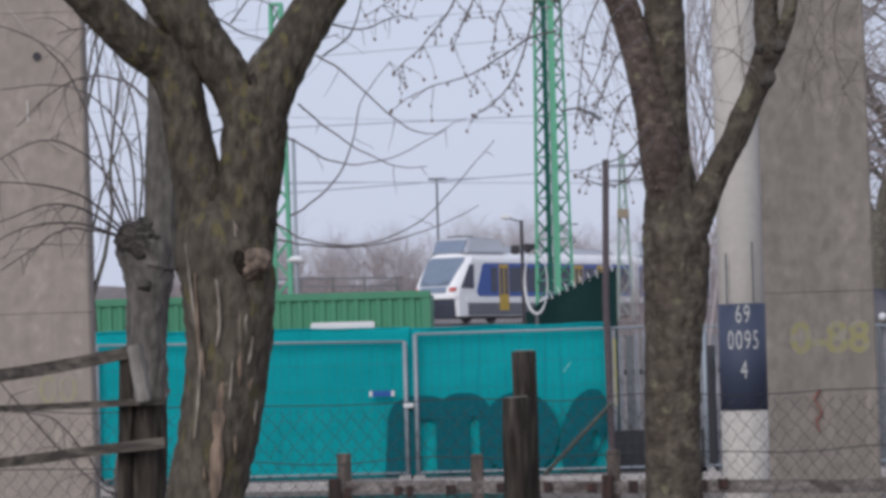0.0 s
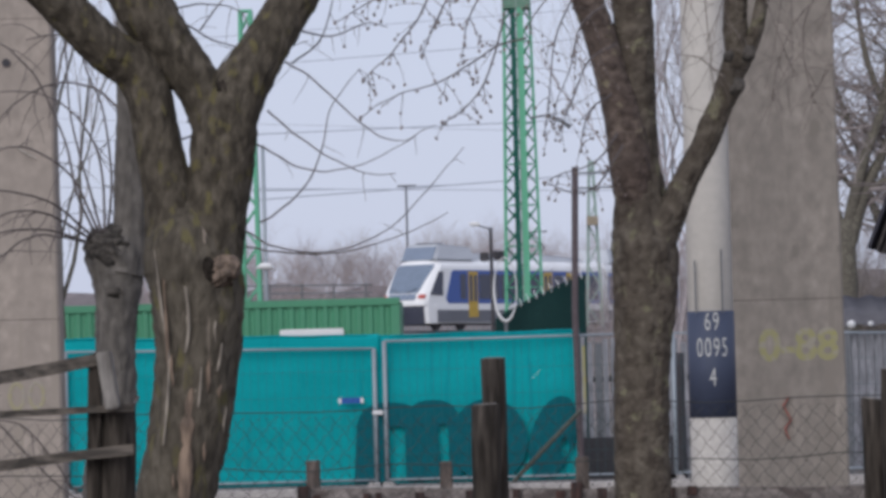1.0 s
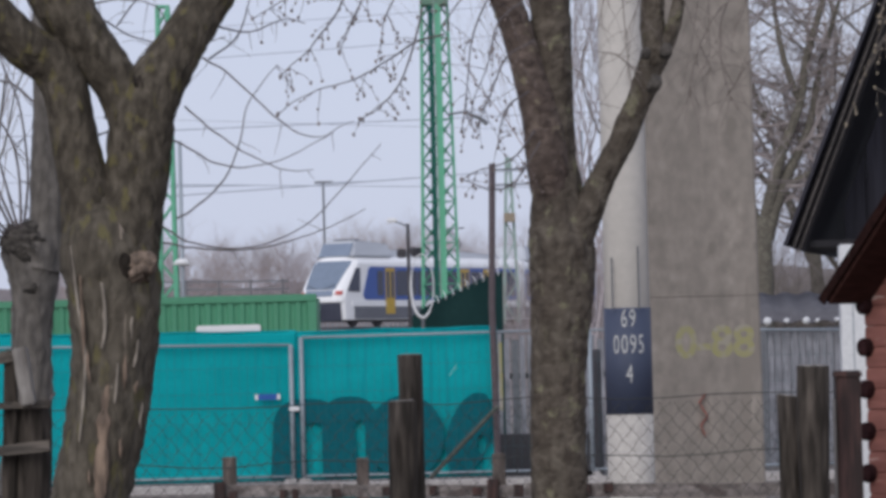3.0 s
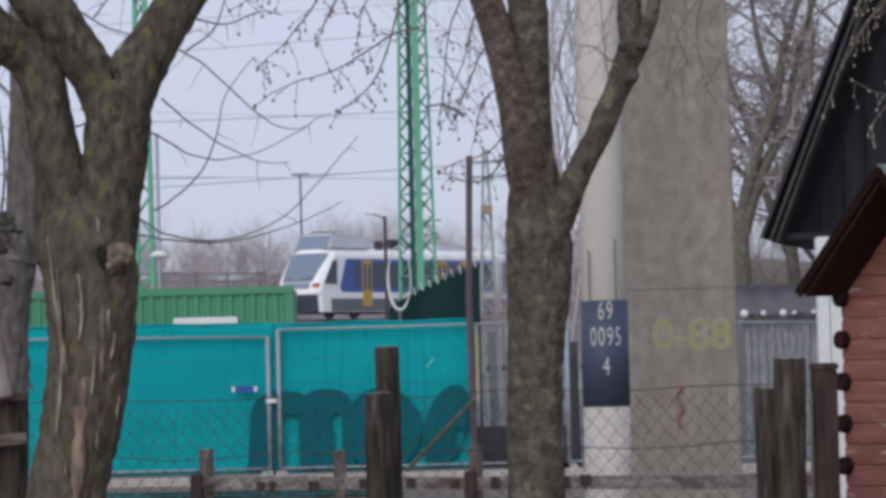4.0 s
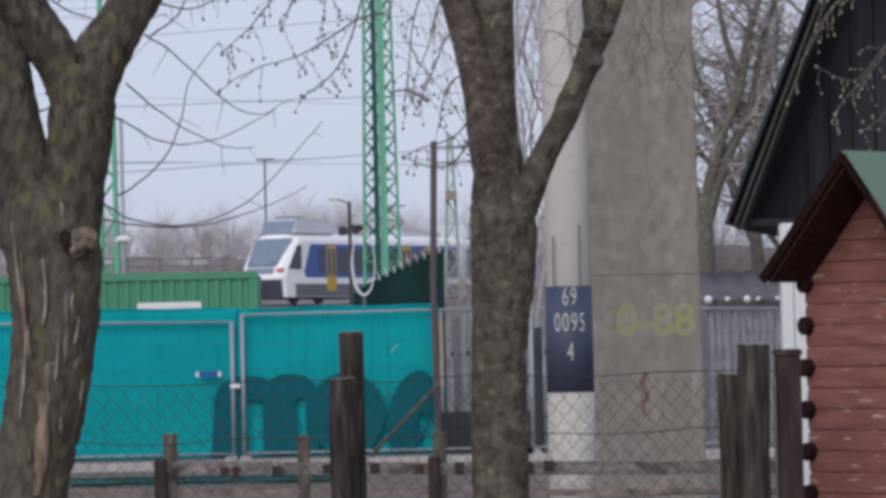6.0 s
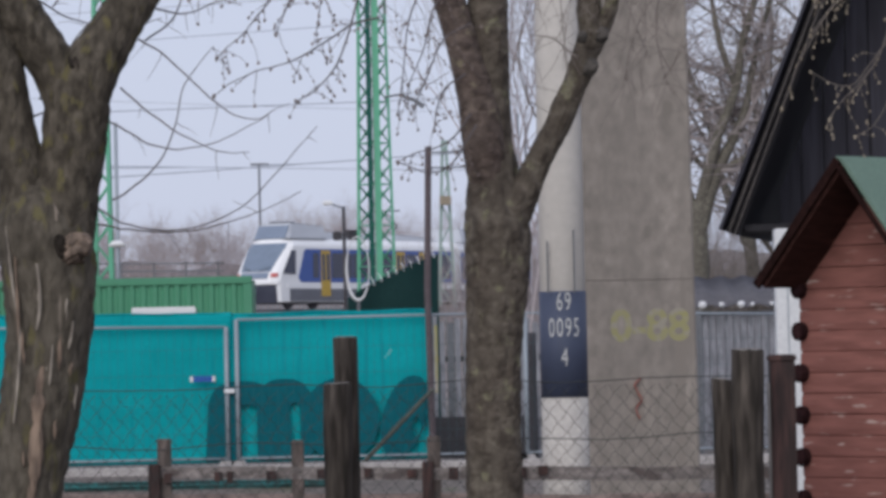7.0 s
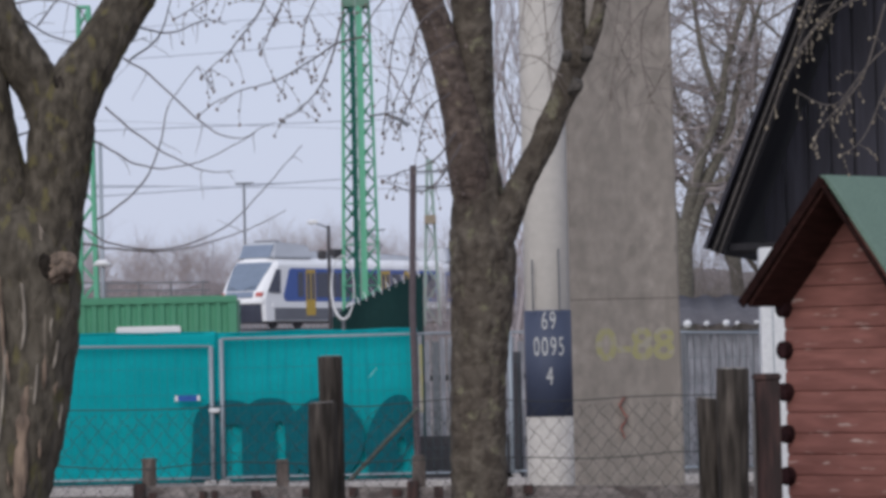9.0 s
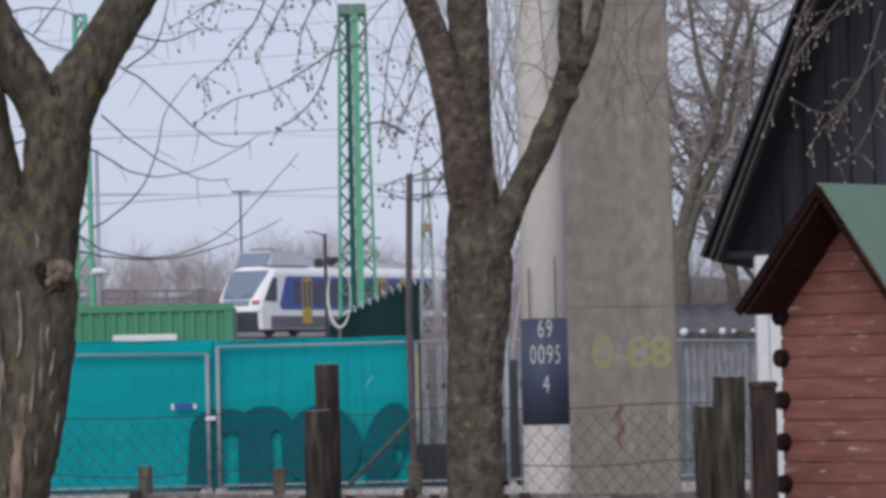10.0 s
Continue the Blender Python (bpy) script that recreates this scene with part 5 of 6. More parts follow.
first = coach(train, 0, 17, True, "white end coach with a blue side band")
second = coach(train, 0, 16, False, "white coach with a blue side band")
second.matrix_basis = pose(17.6, 0.25, 0, 0, 0, 17)
part("gangway", boxed((16.9, 0.4, 0.5), (17.75, TW - 0.4, ROOF - 0.3)), TRAIN_DARK, train, "dark gangway")


def front_panel(name, m, q0, q1, lo, hi, proud, label, taper=0.0):
    """A panel that follows the rounded nose."""
    bm, nq, nz = bmesh.new(), 10, 8
    skin = []
    for deep in (proud, -0.05):
        rows = []
        for j in range(nz + 1):
            z, k = lo + (hi - lo) * j / nz, 1 - taper * j / nz
            rows.append([bm.verts.new(nose_at((q0 + (q1 - q0) * i / nq) * k, z, deep)) for i in range(nq + 1)])
        for r0, r1 in zip(rows, rows[1:]):
            for i in range(nq):
                bm.faces.new((r0[i], r0[i + 1], r1[i + 1], r1[i]))
        skin.append(rows)
    f, g = skin
    for i in range(nq):
        bm.faces.new((f[0][i], f[0][i + 1], g[0][i + 1], g[0][i]))
        bm.faces.new((f[nz][i], f[nz][i + 1], g[nz][i + 1], g[nz][i]))
    for j in range(nz):
        bm.faces.new((f[j][0], f[j + 1][0], g[j + 1][0], g[j][0]))
        bm.faces.new((f[j][nq], f[j + 1][nq], g[j + 1][nq], g[j][nq]))
    bmesh.ops.recalc_face_normals(bm, faces=bm.faces)
    return part(name, bm, m, first, label, False)


screen = front_panel("windscreen", SCREEN_GLASS, -0.66, 0.66, 1.9, 3.36, 0.02, "large blue grey windscreen", -0.3)
brow = boxed((-0.03, -0.95, 0.0), (0.03, 0.95, 0.78), 0.02)
brow.transform(Matrix.Translation((1.46, TW / 2, ROOF - 0.02)) @ pose(0, 0, 0, 0, 29, 0))
part("brow", brow, TRAIN_BROW, first, "blue grey panel over the windscreen")
part("horn_cover", boxed((2.1, TW / 2 - 0.6, ROOF + 0.78), (2.9, TW / 2 + 0.5, ROOF + 0.88), 0.03), TRAIN_DARK, first, "dark roof cover")
front_panel("lower_panel", TRAIN_BROW, -0.6, 0.6, 1.55, 1.86, 0.02, "pale panel under the windscreen")
front_panel("lip", TRAIN_WHITE, -0.97, 0.97, 1.26, 1.4, 0.12, "white lip over the coupler")
front_panel("apron", TRAIN_APRON, -0.9, 0.9, 0.3, 1.22, 0.05, "dark blue apron")
for q in (-0.82, 0.82):
    front_panel("tail_light", TAIL_RED, q - 0.1, q + 0.1, 1.62, 1.82, 0.035, "red tail light")
for k, q in ((1, -0.6), (2, 0.6)):
    part("wiper", beam(bmesh.new(), nose_at(q * 0.3, 1.93, 0.05), nose_at(q, 2.15, 0.05), 0.03, 0.02), TRAIN_DARK, screen)
coupler = part("coupler", boxed((-0.5, TW / 2 - 0.16, 0.75), (0.3, TW / 2 + 0.16, 1.1), 0.05), STEEL, first, "steel coupler head")
bm = bmesh.new()
corners = ((0.62, SILL + 0.45), (1.7, SILL + 0.4), (1.75, 2.98), (1.38, 2.98))
f, g = [[bm.verts.new((x, y, z)) for x, z in corners] for y in (-0.014, 0.1)]
bm.faces.new(f)
bm.faces.new(g[::-1])
for i in range(4):
    bm.faces.new((f[i], g[i], g[(i + 1) % 4], f[(i + 1) % 4]))
part("cab_window", bm, TRAIN_GLASS, first, "dark slanted cab window")
pan = part("pantograph", bar(bmesh.new(), (12.0, 1.4, ROOF), (13.3, 1.4, ROOF + 0.8), 0.04), STEEL_DARK, first, "raised pantograph")
part("pantograph_arm", bar(bmesh.new(), (13.3, 1.4, ROOF + 0.8), (12.2, 1.4, ROOF + 1.6), 0.035), STEEL_DARK, pan)
part("contact_bar", bar(bmesh.new(), (12.2, 0.5, ROOF + 1.62), (12.2, 2.3, ROOF + 1.62), 0.04), STEEL_DARK, pan)
track = thing("rail_track", "ballast bed with two steel rails", "track", (-7.42, 185, 3.35), TA, kind="structure")
bm = bmesh.new()
f, g = [[bm.verts.new((x, y, z)) for y, z in ((-1.9, -0.3), (-0.7, 0.24), (TW + 0.7, 0.24), (TW + 1.9, -0.3))] for x in (-60, 60)]
bm.faces.new(f)
bm.faces.new(g[::-1])
for i in range(4):
    bm.faces.new((f[i], g[i], g[(i + 1) % 4], f[(i + 1) % 4]))
bmesh.ops.recalc_face_normals(bm, faces=bm.faces)
part("ballast_bed", bm, BALLAST, track)
for y in (0.65, TW - 0.65):
    part("rail", boxed((-60, y - 0.04, 0.24), (60, y + 0.04, 0.4)), STEEL_DARK, track)


# ---- twigs that hang into view ----
def twig(name, label, paths, material, seed=0, r=0.004, side=0, length=0.12, buds=0, bud_r=0.008, bud_mat=BUD, droop=0.6):
    rng = random.Random(seed)
    ob = thing(name, label, "branch", paths[0][0][:3])
    inv = ob.matrix_basis.inverted()
    shoots = bmesh.new()
    bud_bm = bmesh.new()

    def add_bud(p, s=1.0):
        q = Vector(p)
        e = Vector((rng.uniform(-1, 1), rng.uniform(-1, 1), -1.2)).normalized() * bud_r * s
        tube(bud_bm, [(*(q - e), bud_r * 0.25 * s), (*(q - e * 0.3), bud_r * 0.8 * s), (*(q + e * 0.5), bud_r * 0.7 * s), (*(q + e * 1.4), bud_r * 0.1 * s)], 6)

    for rows in paths:
        pts = [(*(inv @ Vector(p[:3])),) for p in glide(rows, 6)]
        n = len(pts)
        pts = [(p[0] + 0.004 * noise.noise(Vector((p[0] * 20, seed, 0))), p[1], p[2] + 0.006 * noise.noise(Vector((p[0] * 17, seed, 4)))) for p in pts]
        part("branch", tube(bmesh.new(), [(*p, r * (1.25 - 0.8 * i / n)) for i, p in enumerate(pts)], 6), material, ob, smooth=True)
        for k in range(side):
            i = rng.randrange(int(n * 0.15), n - 1)
            p = Vector(pts[i])
            d = Vector((rng.uniform(-0.7, 0.7), rng.uniform(-0.4, 0.4), rng.uniform(-1, 0.5) - droop * 0.3)).normalized()
            L = length * rng.uniform(0.4, 1.3)
            chain = [p]
            for j in range(5):
                d = (d + Vector((rng.uniform(-0.25, 0.25), rng.uniform(-0.2, 0.2), rng.uniform(-0.25, 0.2) - droop * 0.15))).normalized()
                chain.append(chain[-1] + d * L / 5)
            tube(shoots, [(*c, r * (0.5 - 0.06 * j)) for j, c in enumerate(chain)], 4)
            if buds:
                add_bud(chain[-1])
                for j in (2, 3, 4):
                    if rng.random() < buds:
                        add_bud(chain[j] + Vector((rng.uniform(-1, 1), 0, rng.uniform(-1, 1))) * bud_r, 0.7)
        if buds:
            add_bud(pts[-1], 1.2)
            for i in range(6, n, 3):
                if rng.random() < buds:
                    add_bud(Vector(pts[i]) + Vector((0, 0, -bud_r)), 0.9)
    if side:
        tagged(part("shoot_spray", shoots, material, ob, "fine side shoots"), kind="stuff")
    else:
        shoots.free()
    if buds:
        tagged(part("bud_spray", bud_bm, bud_mat, ob, "swelling buds"), kind="stuff")
    else:
        bud_bm.free()
    return ob


# long bare arching twigs of the forked tree
twig("arching_branch", "long thin bare twigs arching from the forked tree", [
    [(-0.990, 13.00, 2.718), (-0.872, 12.70, 2.628), (-0.749, 12.50, 2.503), (-0.630, 12.40, 2.403), (-0.540, 12.30, 2.385), (-0.492, 12.30, 2.407)],
    [(-1.059, 13.00, 2.545), (-0.926, 12.80, 2.429), (-0.804, 12.70, 2.346), (-0.682, 12.60, 2.289), (-0.589, 12.60, 2.287)],
    [(-1.111, 13.00, 2.432), (-1.034, 12.90, 2.388), (-0.938, 12.80, 2.331), (-0.834, 12.70, 2.309), (-0.706, 12.70, 2.330), (-0.583, 12.60, 2.380), (-0.514, 12.60, 2.421)],
], TWIG, 2, 0.0029, 3, 0.1)
twig("arching_branch", "long thin bare twigs arching from the forked tree", [
    [(-1.147, 13.00, 2.120), (-1.032, 12.80, 2.057), (-0.881, 12.60, 2.025), (-0.739, 12.50, 2.038), (-0.598, 12.40, 2.100), (-0.478, 12.30, 2.208), (-0.346, 12.30, 2.353)],
    [(-1.148, 13.00, 2.064), (-0.947, 12.70, 2.026), (-0.765, 12.60, 2.025), (-0.565, 12.50, 2.075), (-0.407, 12.40, 2.138)],
    [(-1.095, 13.00, 2.149), (-0.995, 13.00, 2.213), (-0.914, 13.00, 2.301), (-0.865, 13.00, 2.421), (-0.845, 13.10, 2.548), (-0.783, 13.10, 2.637), (-0.731, 13.10, 2.697)],
], TWIG, 23, 0.0029, 3, 0.1)
twig("arching_branch", "bare twigs rising behind the forked tree", [
    [(-1.313, 13.20, 2.860), (-1.260, 13.30, 2.951), (-1.176, 13.30, 3.052)],
    [(-1.379, 13.30, 2.534), (-1.314, 13.40, 2.653), (-1.258, 13.50, 2.774), (-1.159, 13.60, 2.895)],
    [(-1.422, 13.30, 2.463), (-1.338, 13.40, 2.508), (-1.275, 13.40, 2.548)],
], TWIG, 3, 0.0029, 4, 0.12)
twig("arching_branch", "bare twigs rising behind the forked tree", [
    [(-1.380, 13.30, 2.895), (-1.268, 13.40, 2.834), (-1.102, 13.40, 2.796), (-0.935, 13.40, 2.828)],
    [(-1.420, 13.30, 2.948), (-1.306, 13.40, 2.975), (-1.182, 13.40, 2.940), (-1.143, 13.40, 2.835)],
    [(-0.985, 13.20, 2.730), (-0.880, 13.20, 2.809), (-0.836, 13.20, 2.930), (-0.817, 13.20, 3.052)],
], TWIG, 24, 0.0029, 4, 0.12)
twig("arching_branch", "bare twigs rising behind the forked tree", [
    [(-0.961, 13.20, 2.852), (-0.839, 13.20, 2.824), (-0.716, 13.20, 2.865), (-0.634, 13.20, 2.852)],
], TWIG, 45, 0.0029, 4, 0.12)
# whips of the pollard
rng = random.Random(31)
twig("pollard_whip", "long bare whips springing from the pollard head", [
    [(-2.194, 16.90, 2.258), (-2.351, 16.70, 2.416), (-2.527, 16.50, 2.468), (-2.724, 16.30, 2.472), (-3.001, 16.00, 2.379)],
    [(-2.204, 16.90, 2.250), (-2.352, 16.70, 2.359), (-2.477, 16.50, 2.380), (-2.642, 16.40, 2.322), (-2.814, 16.20, 2.231)],
    [(-2.210, 16.90, 2.237), (-2.380, 16.70, 2.298), (-2.557, 16.50, 2.285), (-2.696, 16.40, 2.222), (-2.887, 16.30, 2.034)],
], TWIG, 9, 0.0052, 7, 0.22)
twig("pollard_whip", "long bare whips springing from the pollard head", [
    [(-2.212, 16.90, 2.243), (-2.447, 16.80, 2.280), (-2.590, 16.70, 2.190), (-2.732, 16.60, 2.088)],
    [(-2.185, 16.90, 2.276), (-2.259, 16.80, 2.470), (-2.306, 16.80, 2.705), (-2.415, 16.70, 2.988), (-2.552, 16.60, 3.139), (-2.741, 16.50, 3.213)],
    [(-2.159, 16.90, 2.288), (-2.220, 17.00, 2.478), (-2.304, 17.00, 2.823), (-2.323, 17.00, 3.141), (-2.368, 17.00, 3.459)],
], TWIG, 30, 0.0052, 7, 0.22)
twig("pollard_whip", "long bare whips springing from the pollard head", [
    [(-2.146, 16.90, 2.288), (-2.165, 17.00, 2.555), (-2.213, 17.00, 2.741), (-2.355, 17.00, 2.904), (-2.539, 17.00, 2.962), (-2.778, 17.00, 2.943)],
    [(-2.172, 16.90, 2.283), (-2.297, 16.90, 2.554), (-2.489, 16.80, 2.685), (-2.647, 16.80, 2.663), (-2.816, 16.70, 2.559)],
    [(-2.145, 17.00, 2.297), (-2.133, 17.10, 2.560), (-2.170, 17.10, 2.879), (-2.257, 17.10, 3.121), (-2.276, 17.10, 3.440)],
], TWIG, 51, 0.0052, 7, 0.22)
twig("pollard_whip", "long bare whips springing from the pollard head", [
    [(-2.040, 17.00, 2.815), (-2.169, 17.00, 2.951), (-2.353, 17.00, 2.996), (-2.540, 17.00, 2.923), (-2.703, 17.00, 2.769)],
    [(-2.040, 17.00, 3.000), (-2.190, 17.00, 3.163), (-2.347, 17.00, 3.221), (-2.507, 17.00, 3.199)],
    [(-2.007, 16.90, 1.526), (-2.239, 16.60, 1.125), (-2.350, 16.50, 1.258), (-2.485, 16.40, 1.416), (-2.647, 16.30, 1.447)],
], TWIG, 72, 0.0052, 7, 0.22)
twig("pollard_whip", "long bare whips springing from the pollard head", [
    [(-2.149, 16.90, 1.087), (-2.252, 16.50, 1.078), (-2.463, 16.40, 1.289), (-2.629, 16.20, 1.523), (-2.751, 16.20, 1.677)],
], TWIG, 93, 0.0052, 7, 0.22)
# budded branches hanging between the trees
twig("budded_branch", "thin drooping branches with swelling buds", [
    [(-0.127, 12.40, 2.725), (-0.223, 12.40, 2.701), (-0.320, 12.40, 2.640), (-0.436, 12.40, 2.579), (-0.566, 12.30, 2.536), (-0.690, 12.30, 2.465)],
    [(-0.202, 12.40, 2.800), (-0.243, 12.40, 2.648), (-0.293, 12.40, 2.543), (-0.362, 12.40, 2.474), (-0.419, 12.40, 2.445)],
    [(-0.428, 12.40, 2.939), (-0.478, 12.40, 2.825), (-0.543, 12.30, 2.722), (-0.611, 12.30, 2.647), (-0.678, 12.30, 2.592)],
], TWIG, 5, 0.003, 11, 0.1, 0.55, 0.0064)
twig("budded_branch", "thin drooping branches with swelling buds", [
    [(-0.332, 12.40, 2.956), (-0.392, 12.40, 2.862), (-0.431, 12.40, 2.786), (-0.482, 12.40, 2.672)],
    [(-0.198, 12.40, 2.953), (-0.276, 12.40, 2.878), (-0.326, 12.40, 2.784), (-0.337, 12.40, 2.707)],
    [(-0.523, 12.40, 2.999), (-0.577, 12.30, 2.894), (-0.673, 12.30, 2.839), (-0.769, 12.30, 2.784)],
], TWIG, 26, 0.003, 11, 0.1, 0.55, 0.0064)
twig("budded_branch", "tangle of thin twigs with small buds beside the knotty tree", [
    [(0.113, 12.90, 3.041), (0.030, 12.80, 2.893), (-0.033, 12.80, 2.736), (-0.056, 12.80, 2.578), (-0.079, 12.80, 2.421)],
    [(0.149, 12.90, 2.881), (0.057, 12.80, 2.793), (0.014, 12.80, 2.636), (-0.038, 12.80, 2.518)],
    [(0.187, 13.00, 2.749), (0.085, 12.90, 2.682), (0.022, 12.80, 2.537), (-0.020, 12.80, 2.439)],
], TWIG, 6, 0.003, 14, 0.13, 0.4, 0.006)
twig("budded_branch", "tangle of thin twigs with small buds beside the knotty tree", [
    [(0.163, 13.00, 2.569), (0.101, 12.90, 2.523), (0.060, 12.90, 2.444), (0.048, 12.90, 2.364)],
    [(0.152, 12.90, 3.020), (-0.009, 12.80, 2.933), (-0.089, 12.80, 2.856), (-0.130, 12.80, 2.797)],
    [(0.202, 13.20, 2.399), (0.096, 13.10, 2.244), (0.015, 13.00, 2.227), (-0.084, 13.00, 2.263)],
], TWIG, 27, 0.003, 8, 0.1, 0.4, 0.006)
twig("budded_branch", "tangle of thin twigs with small buds beside the knotty tree", [
    [(0.183, 13.20, 2.440), (0.098, 13.10, 2.335), (-0.023, 13.00, 2.292), (-0.080, 13.00, 2.263)],
], TWIG, 48, 0.003, 4, 0.08, 0.4, 0.006)
twig("hanging_twig", "dark twigs crossing in front of the pillar", [
    [(0.949, 12.90, 2.983), (0.855, 12.90, 2.825), (0.838, 12.90, 2.686), (0.868, 12.90, 2.526), (0.896, 12.90, 2.475)],
    [(0.876, 12.90, 2.865), (0.804, 12.90, 2.786), (0.741, 12.90, 2.628), (0.728, 12.90, 2.529)],
    [(0.858, 12.90, 2.526), (0.940, 12.90, 2.644), (1.011, 12.90, 2.702)],
], TWIG_PALE, 12, 0.0028, 12, 0.2)
twig("hanging_twig", "dark twigs crossing in front of the pillar", [
    [(0.578, 13.30, 2.644), (0.498, 13.30, 2.707), (0.437, 13.30, 2.729)],
    [(0.420, 13.30, 2.431), (0.371, 13.30, 2.566), (0.365, 13.30, 2.710), (0.399, 13.30, 2.853), (0.382, 13.30, 3.018)],
], TWIG_PALE, 33, 0.0028, 10, 0.2)
# fine sprays that hang before the pillar's head
rng = random.Random(44)
for x in (0.5, 0.66, 0.82, 0.97):
    paths = []
    for k in range(2):
        u, d = x + rng.uniform(-0.06, 0.06), rng.uniform(-0.12, 0.16)
        drop = rng.uniform(0.3, 0.55)
        paths.append([(u + d * t, 12.9, 3.08 - drop * t - 0.05 * math.sin(t * 3), ) for t in (0, 0.3, 0.65, 1)])
    twig("hanging_twig", "fine brown twigs hanging before a concrete pillar", paths, TWIG_PALE, 60 + int(x * 100), 0.0022, 12, 0.18)
twig("budded_branch", "pale budded twigs hanging before the black gable", [
    [(1.663, 12.00, 2.907), (1.492, 12.00, 2.781), (1.360, 12.00, 2.690), (1.254, 12.00, 2.526), (1.184, 12.00, 2.360)],
    [(1.695, 12.00, 2.720), (1.523, 12.00, 2.557), (1.409, 12.00, 2.429), (1.280, 12.00, 2.479)],
    [(1.584, 12.00, 2.760), (1.504, 12.00, 2.520), (1.370, 12.00, 2.365), (1.341, 12.00, 2.320)],
], TWIG_DIM, 15, 0.003, 11, 0.08, 0.6, 0.0052, BUD_PALE)
twig("budded_branch", "pale budded twigs hanging before the black gable", [
    [(1.551, 12.00, 2.909), (1.417, 12.00, 2.764), (1.283, 12.00, 2.599)],
    [(1.657, 12.00, 2.684), (1.587, 12.00, 2.500), (1.498, 12.00, 2.316), (1.423, 12.00, 2.262)],
    [(1.440, 12.00, 2.912), (1.344, 12.00, 2.802), (1.304, 12.00, 2.692)],
], TWIG_DIM, 36, 0.003, 11, 0.08, 0.6, 0.0052, BUD_PALE)
twig("hanging_twig", "long pale bare twigs before the far trees", [
    [(2.377, 20.98, 3.507), (2.147, 20.98, 3.317), (1.883, 20.98, 3.225), (1.589, 20.98, 3.086)],
    [(2.408, 20.98, 3.392), (2.178, 20.98, 3.268), (1.914, 20.98, 3.112), (1.636, 20.98, 3.019)],
    [(2.251, 20.98, 3.640), (2.021, 20.98, 3.514), (1.761, 20.98, 3.520), (1.565, 20.98, 3.427)],
], TWIG_PALE, 18, 0.0062, 6, 0.3)
twig("hanging_twig", "long pale bare twigs before the far trees", [
    [(2.320, 20.98, 3.800), (2.090, 20.98, 3.643), (1.895, 20.98, 3.679)],
], TWIG_PALE, 39, 0.0062, 6, 0.3)


# ---- bare trees and brush further off ----
def bare_tree(rng, height, r0, levels, kids, spread, lean=0.0, start=0.25):
    wood, fine = bmesh.new(), bmesh.new()

    def grow(p, d, L, r, level):
        chain, n = [p], 5 if level < 2 else 4
        for j in range(n):
            d = (d + Vector((rng.uniform(-1, 1), rng.uniform(-1, 1), rng.uniform(-0.5, 0.9))) * (0.13 + 0.06 * level)).normalized()
            chain.append(chain[-1] + d * L / n)
        tube(wood if level < 2 else fine, [(*c, r * (1 - 0.65 * j / n)) for j, c in enumerate(chain)], 6 if level < 2 else 3, False)
        if level >= levels:
            return
        for k in range(kids[level]):
            u = start + (1 - start) * (k + rng.random()) / kids[level] if level == 0 else rng.uniform(0.2, 1)
            i = min(int(u * n), n - 1)
            q = chain[i] + (chain[i + 1] - chain[i]) * (u * n - i)
            side = Vector((rng.uniform(-1, 1), rng.uniform(-1, 1), rng.uniform(-0.15, 0.8)))
            nd = (d * (1 - spread) + side.normalized() * spread).normalized()
            grow(q, nd, L * rng.uniform(0.42, 0.72), r * (1 - 0.6 * u) * rng.uniform(0.4, 0.65), level + 1)

    grow(Vector((0, 0, 0)), Vector((lean, 0, 1)).normalized(), height, r0, 0)
    return wood, fine


def old_tree(label, at, rng, limbs, bark, fine_mat):
    """A thick trunk and limbs along given lines, each set with side branches."""
    ob = thing("bare_tree", label, "tree", at, group="bare trees")
    fine = bmesh.new()

    def shoot(p, d, L, r, level):
        chain = [p]
        for j in range(4):
            d = (d + Vector((rng.uniform(-1, 1), rng.uniform(-1, 1), rng.uniform(-0.6, 0.8))) * 0.28).normalized()
            chain.append(chain[-1] + d * L / 4)
        tube(fine, [(*c, r * (1 - 0.17 * j)) for j, c in enumerate(chain)], 5 if level == 0 else 3, False)
        if level < 2:
            for k in range((5, 4)[level]):
                i = rng.randrange(1, 4)
                side = Vector((rng.uniform(-1, 1), rng.uniform(-0.6, 0.6), rng.uniform(-0.4, 0.9))).normalized()
                shoot(chain[i], (d * 0.5 + side).normalized(), L * rng.uniform(0.45, 0.8), r * rng.uniform(0.5, 0.7), level + 1)

    for name, rows in limbs:
        line = glide(rows, 6)
        part(name, tube(bmesh.new(), line, 12, rough=0.05, rng=rng), bark, ob, smooth=True)
        if name == "limb":
            for i in range(4, len(line), 2):
                x, y, z, r = line[i]
                side = Vector((rng.uniform(-1, 1), rng.uniform(-0.5, 0.5), rng.uniform(-0.2, 0.7))).normalized()
                shoot(Vector((x, y, z)), side, rng.uniform(0.9, 2.0), r * rng.uniform(0.3, 0.55), 0)
    tagged(part("crown", fine, fine_mat, ob), kind="stuff")
    return ob


def plant(label, at, rng, *args, bark=TWIG_HAZED, fine_mat=TWIG_HAZED, **kw):
    ob = thing("bare_tree", label, "tree", at, group="bare trees")
    wood, fine = bare_tree(rng, *args, **kw)
    part("trunk", wood, bark, ob, smooth=True)
    part("crown", fine, fine_mat, ob)
    return ob


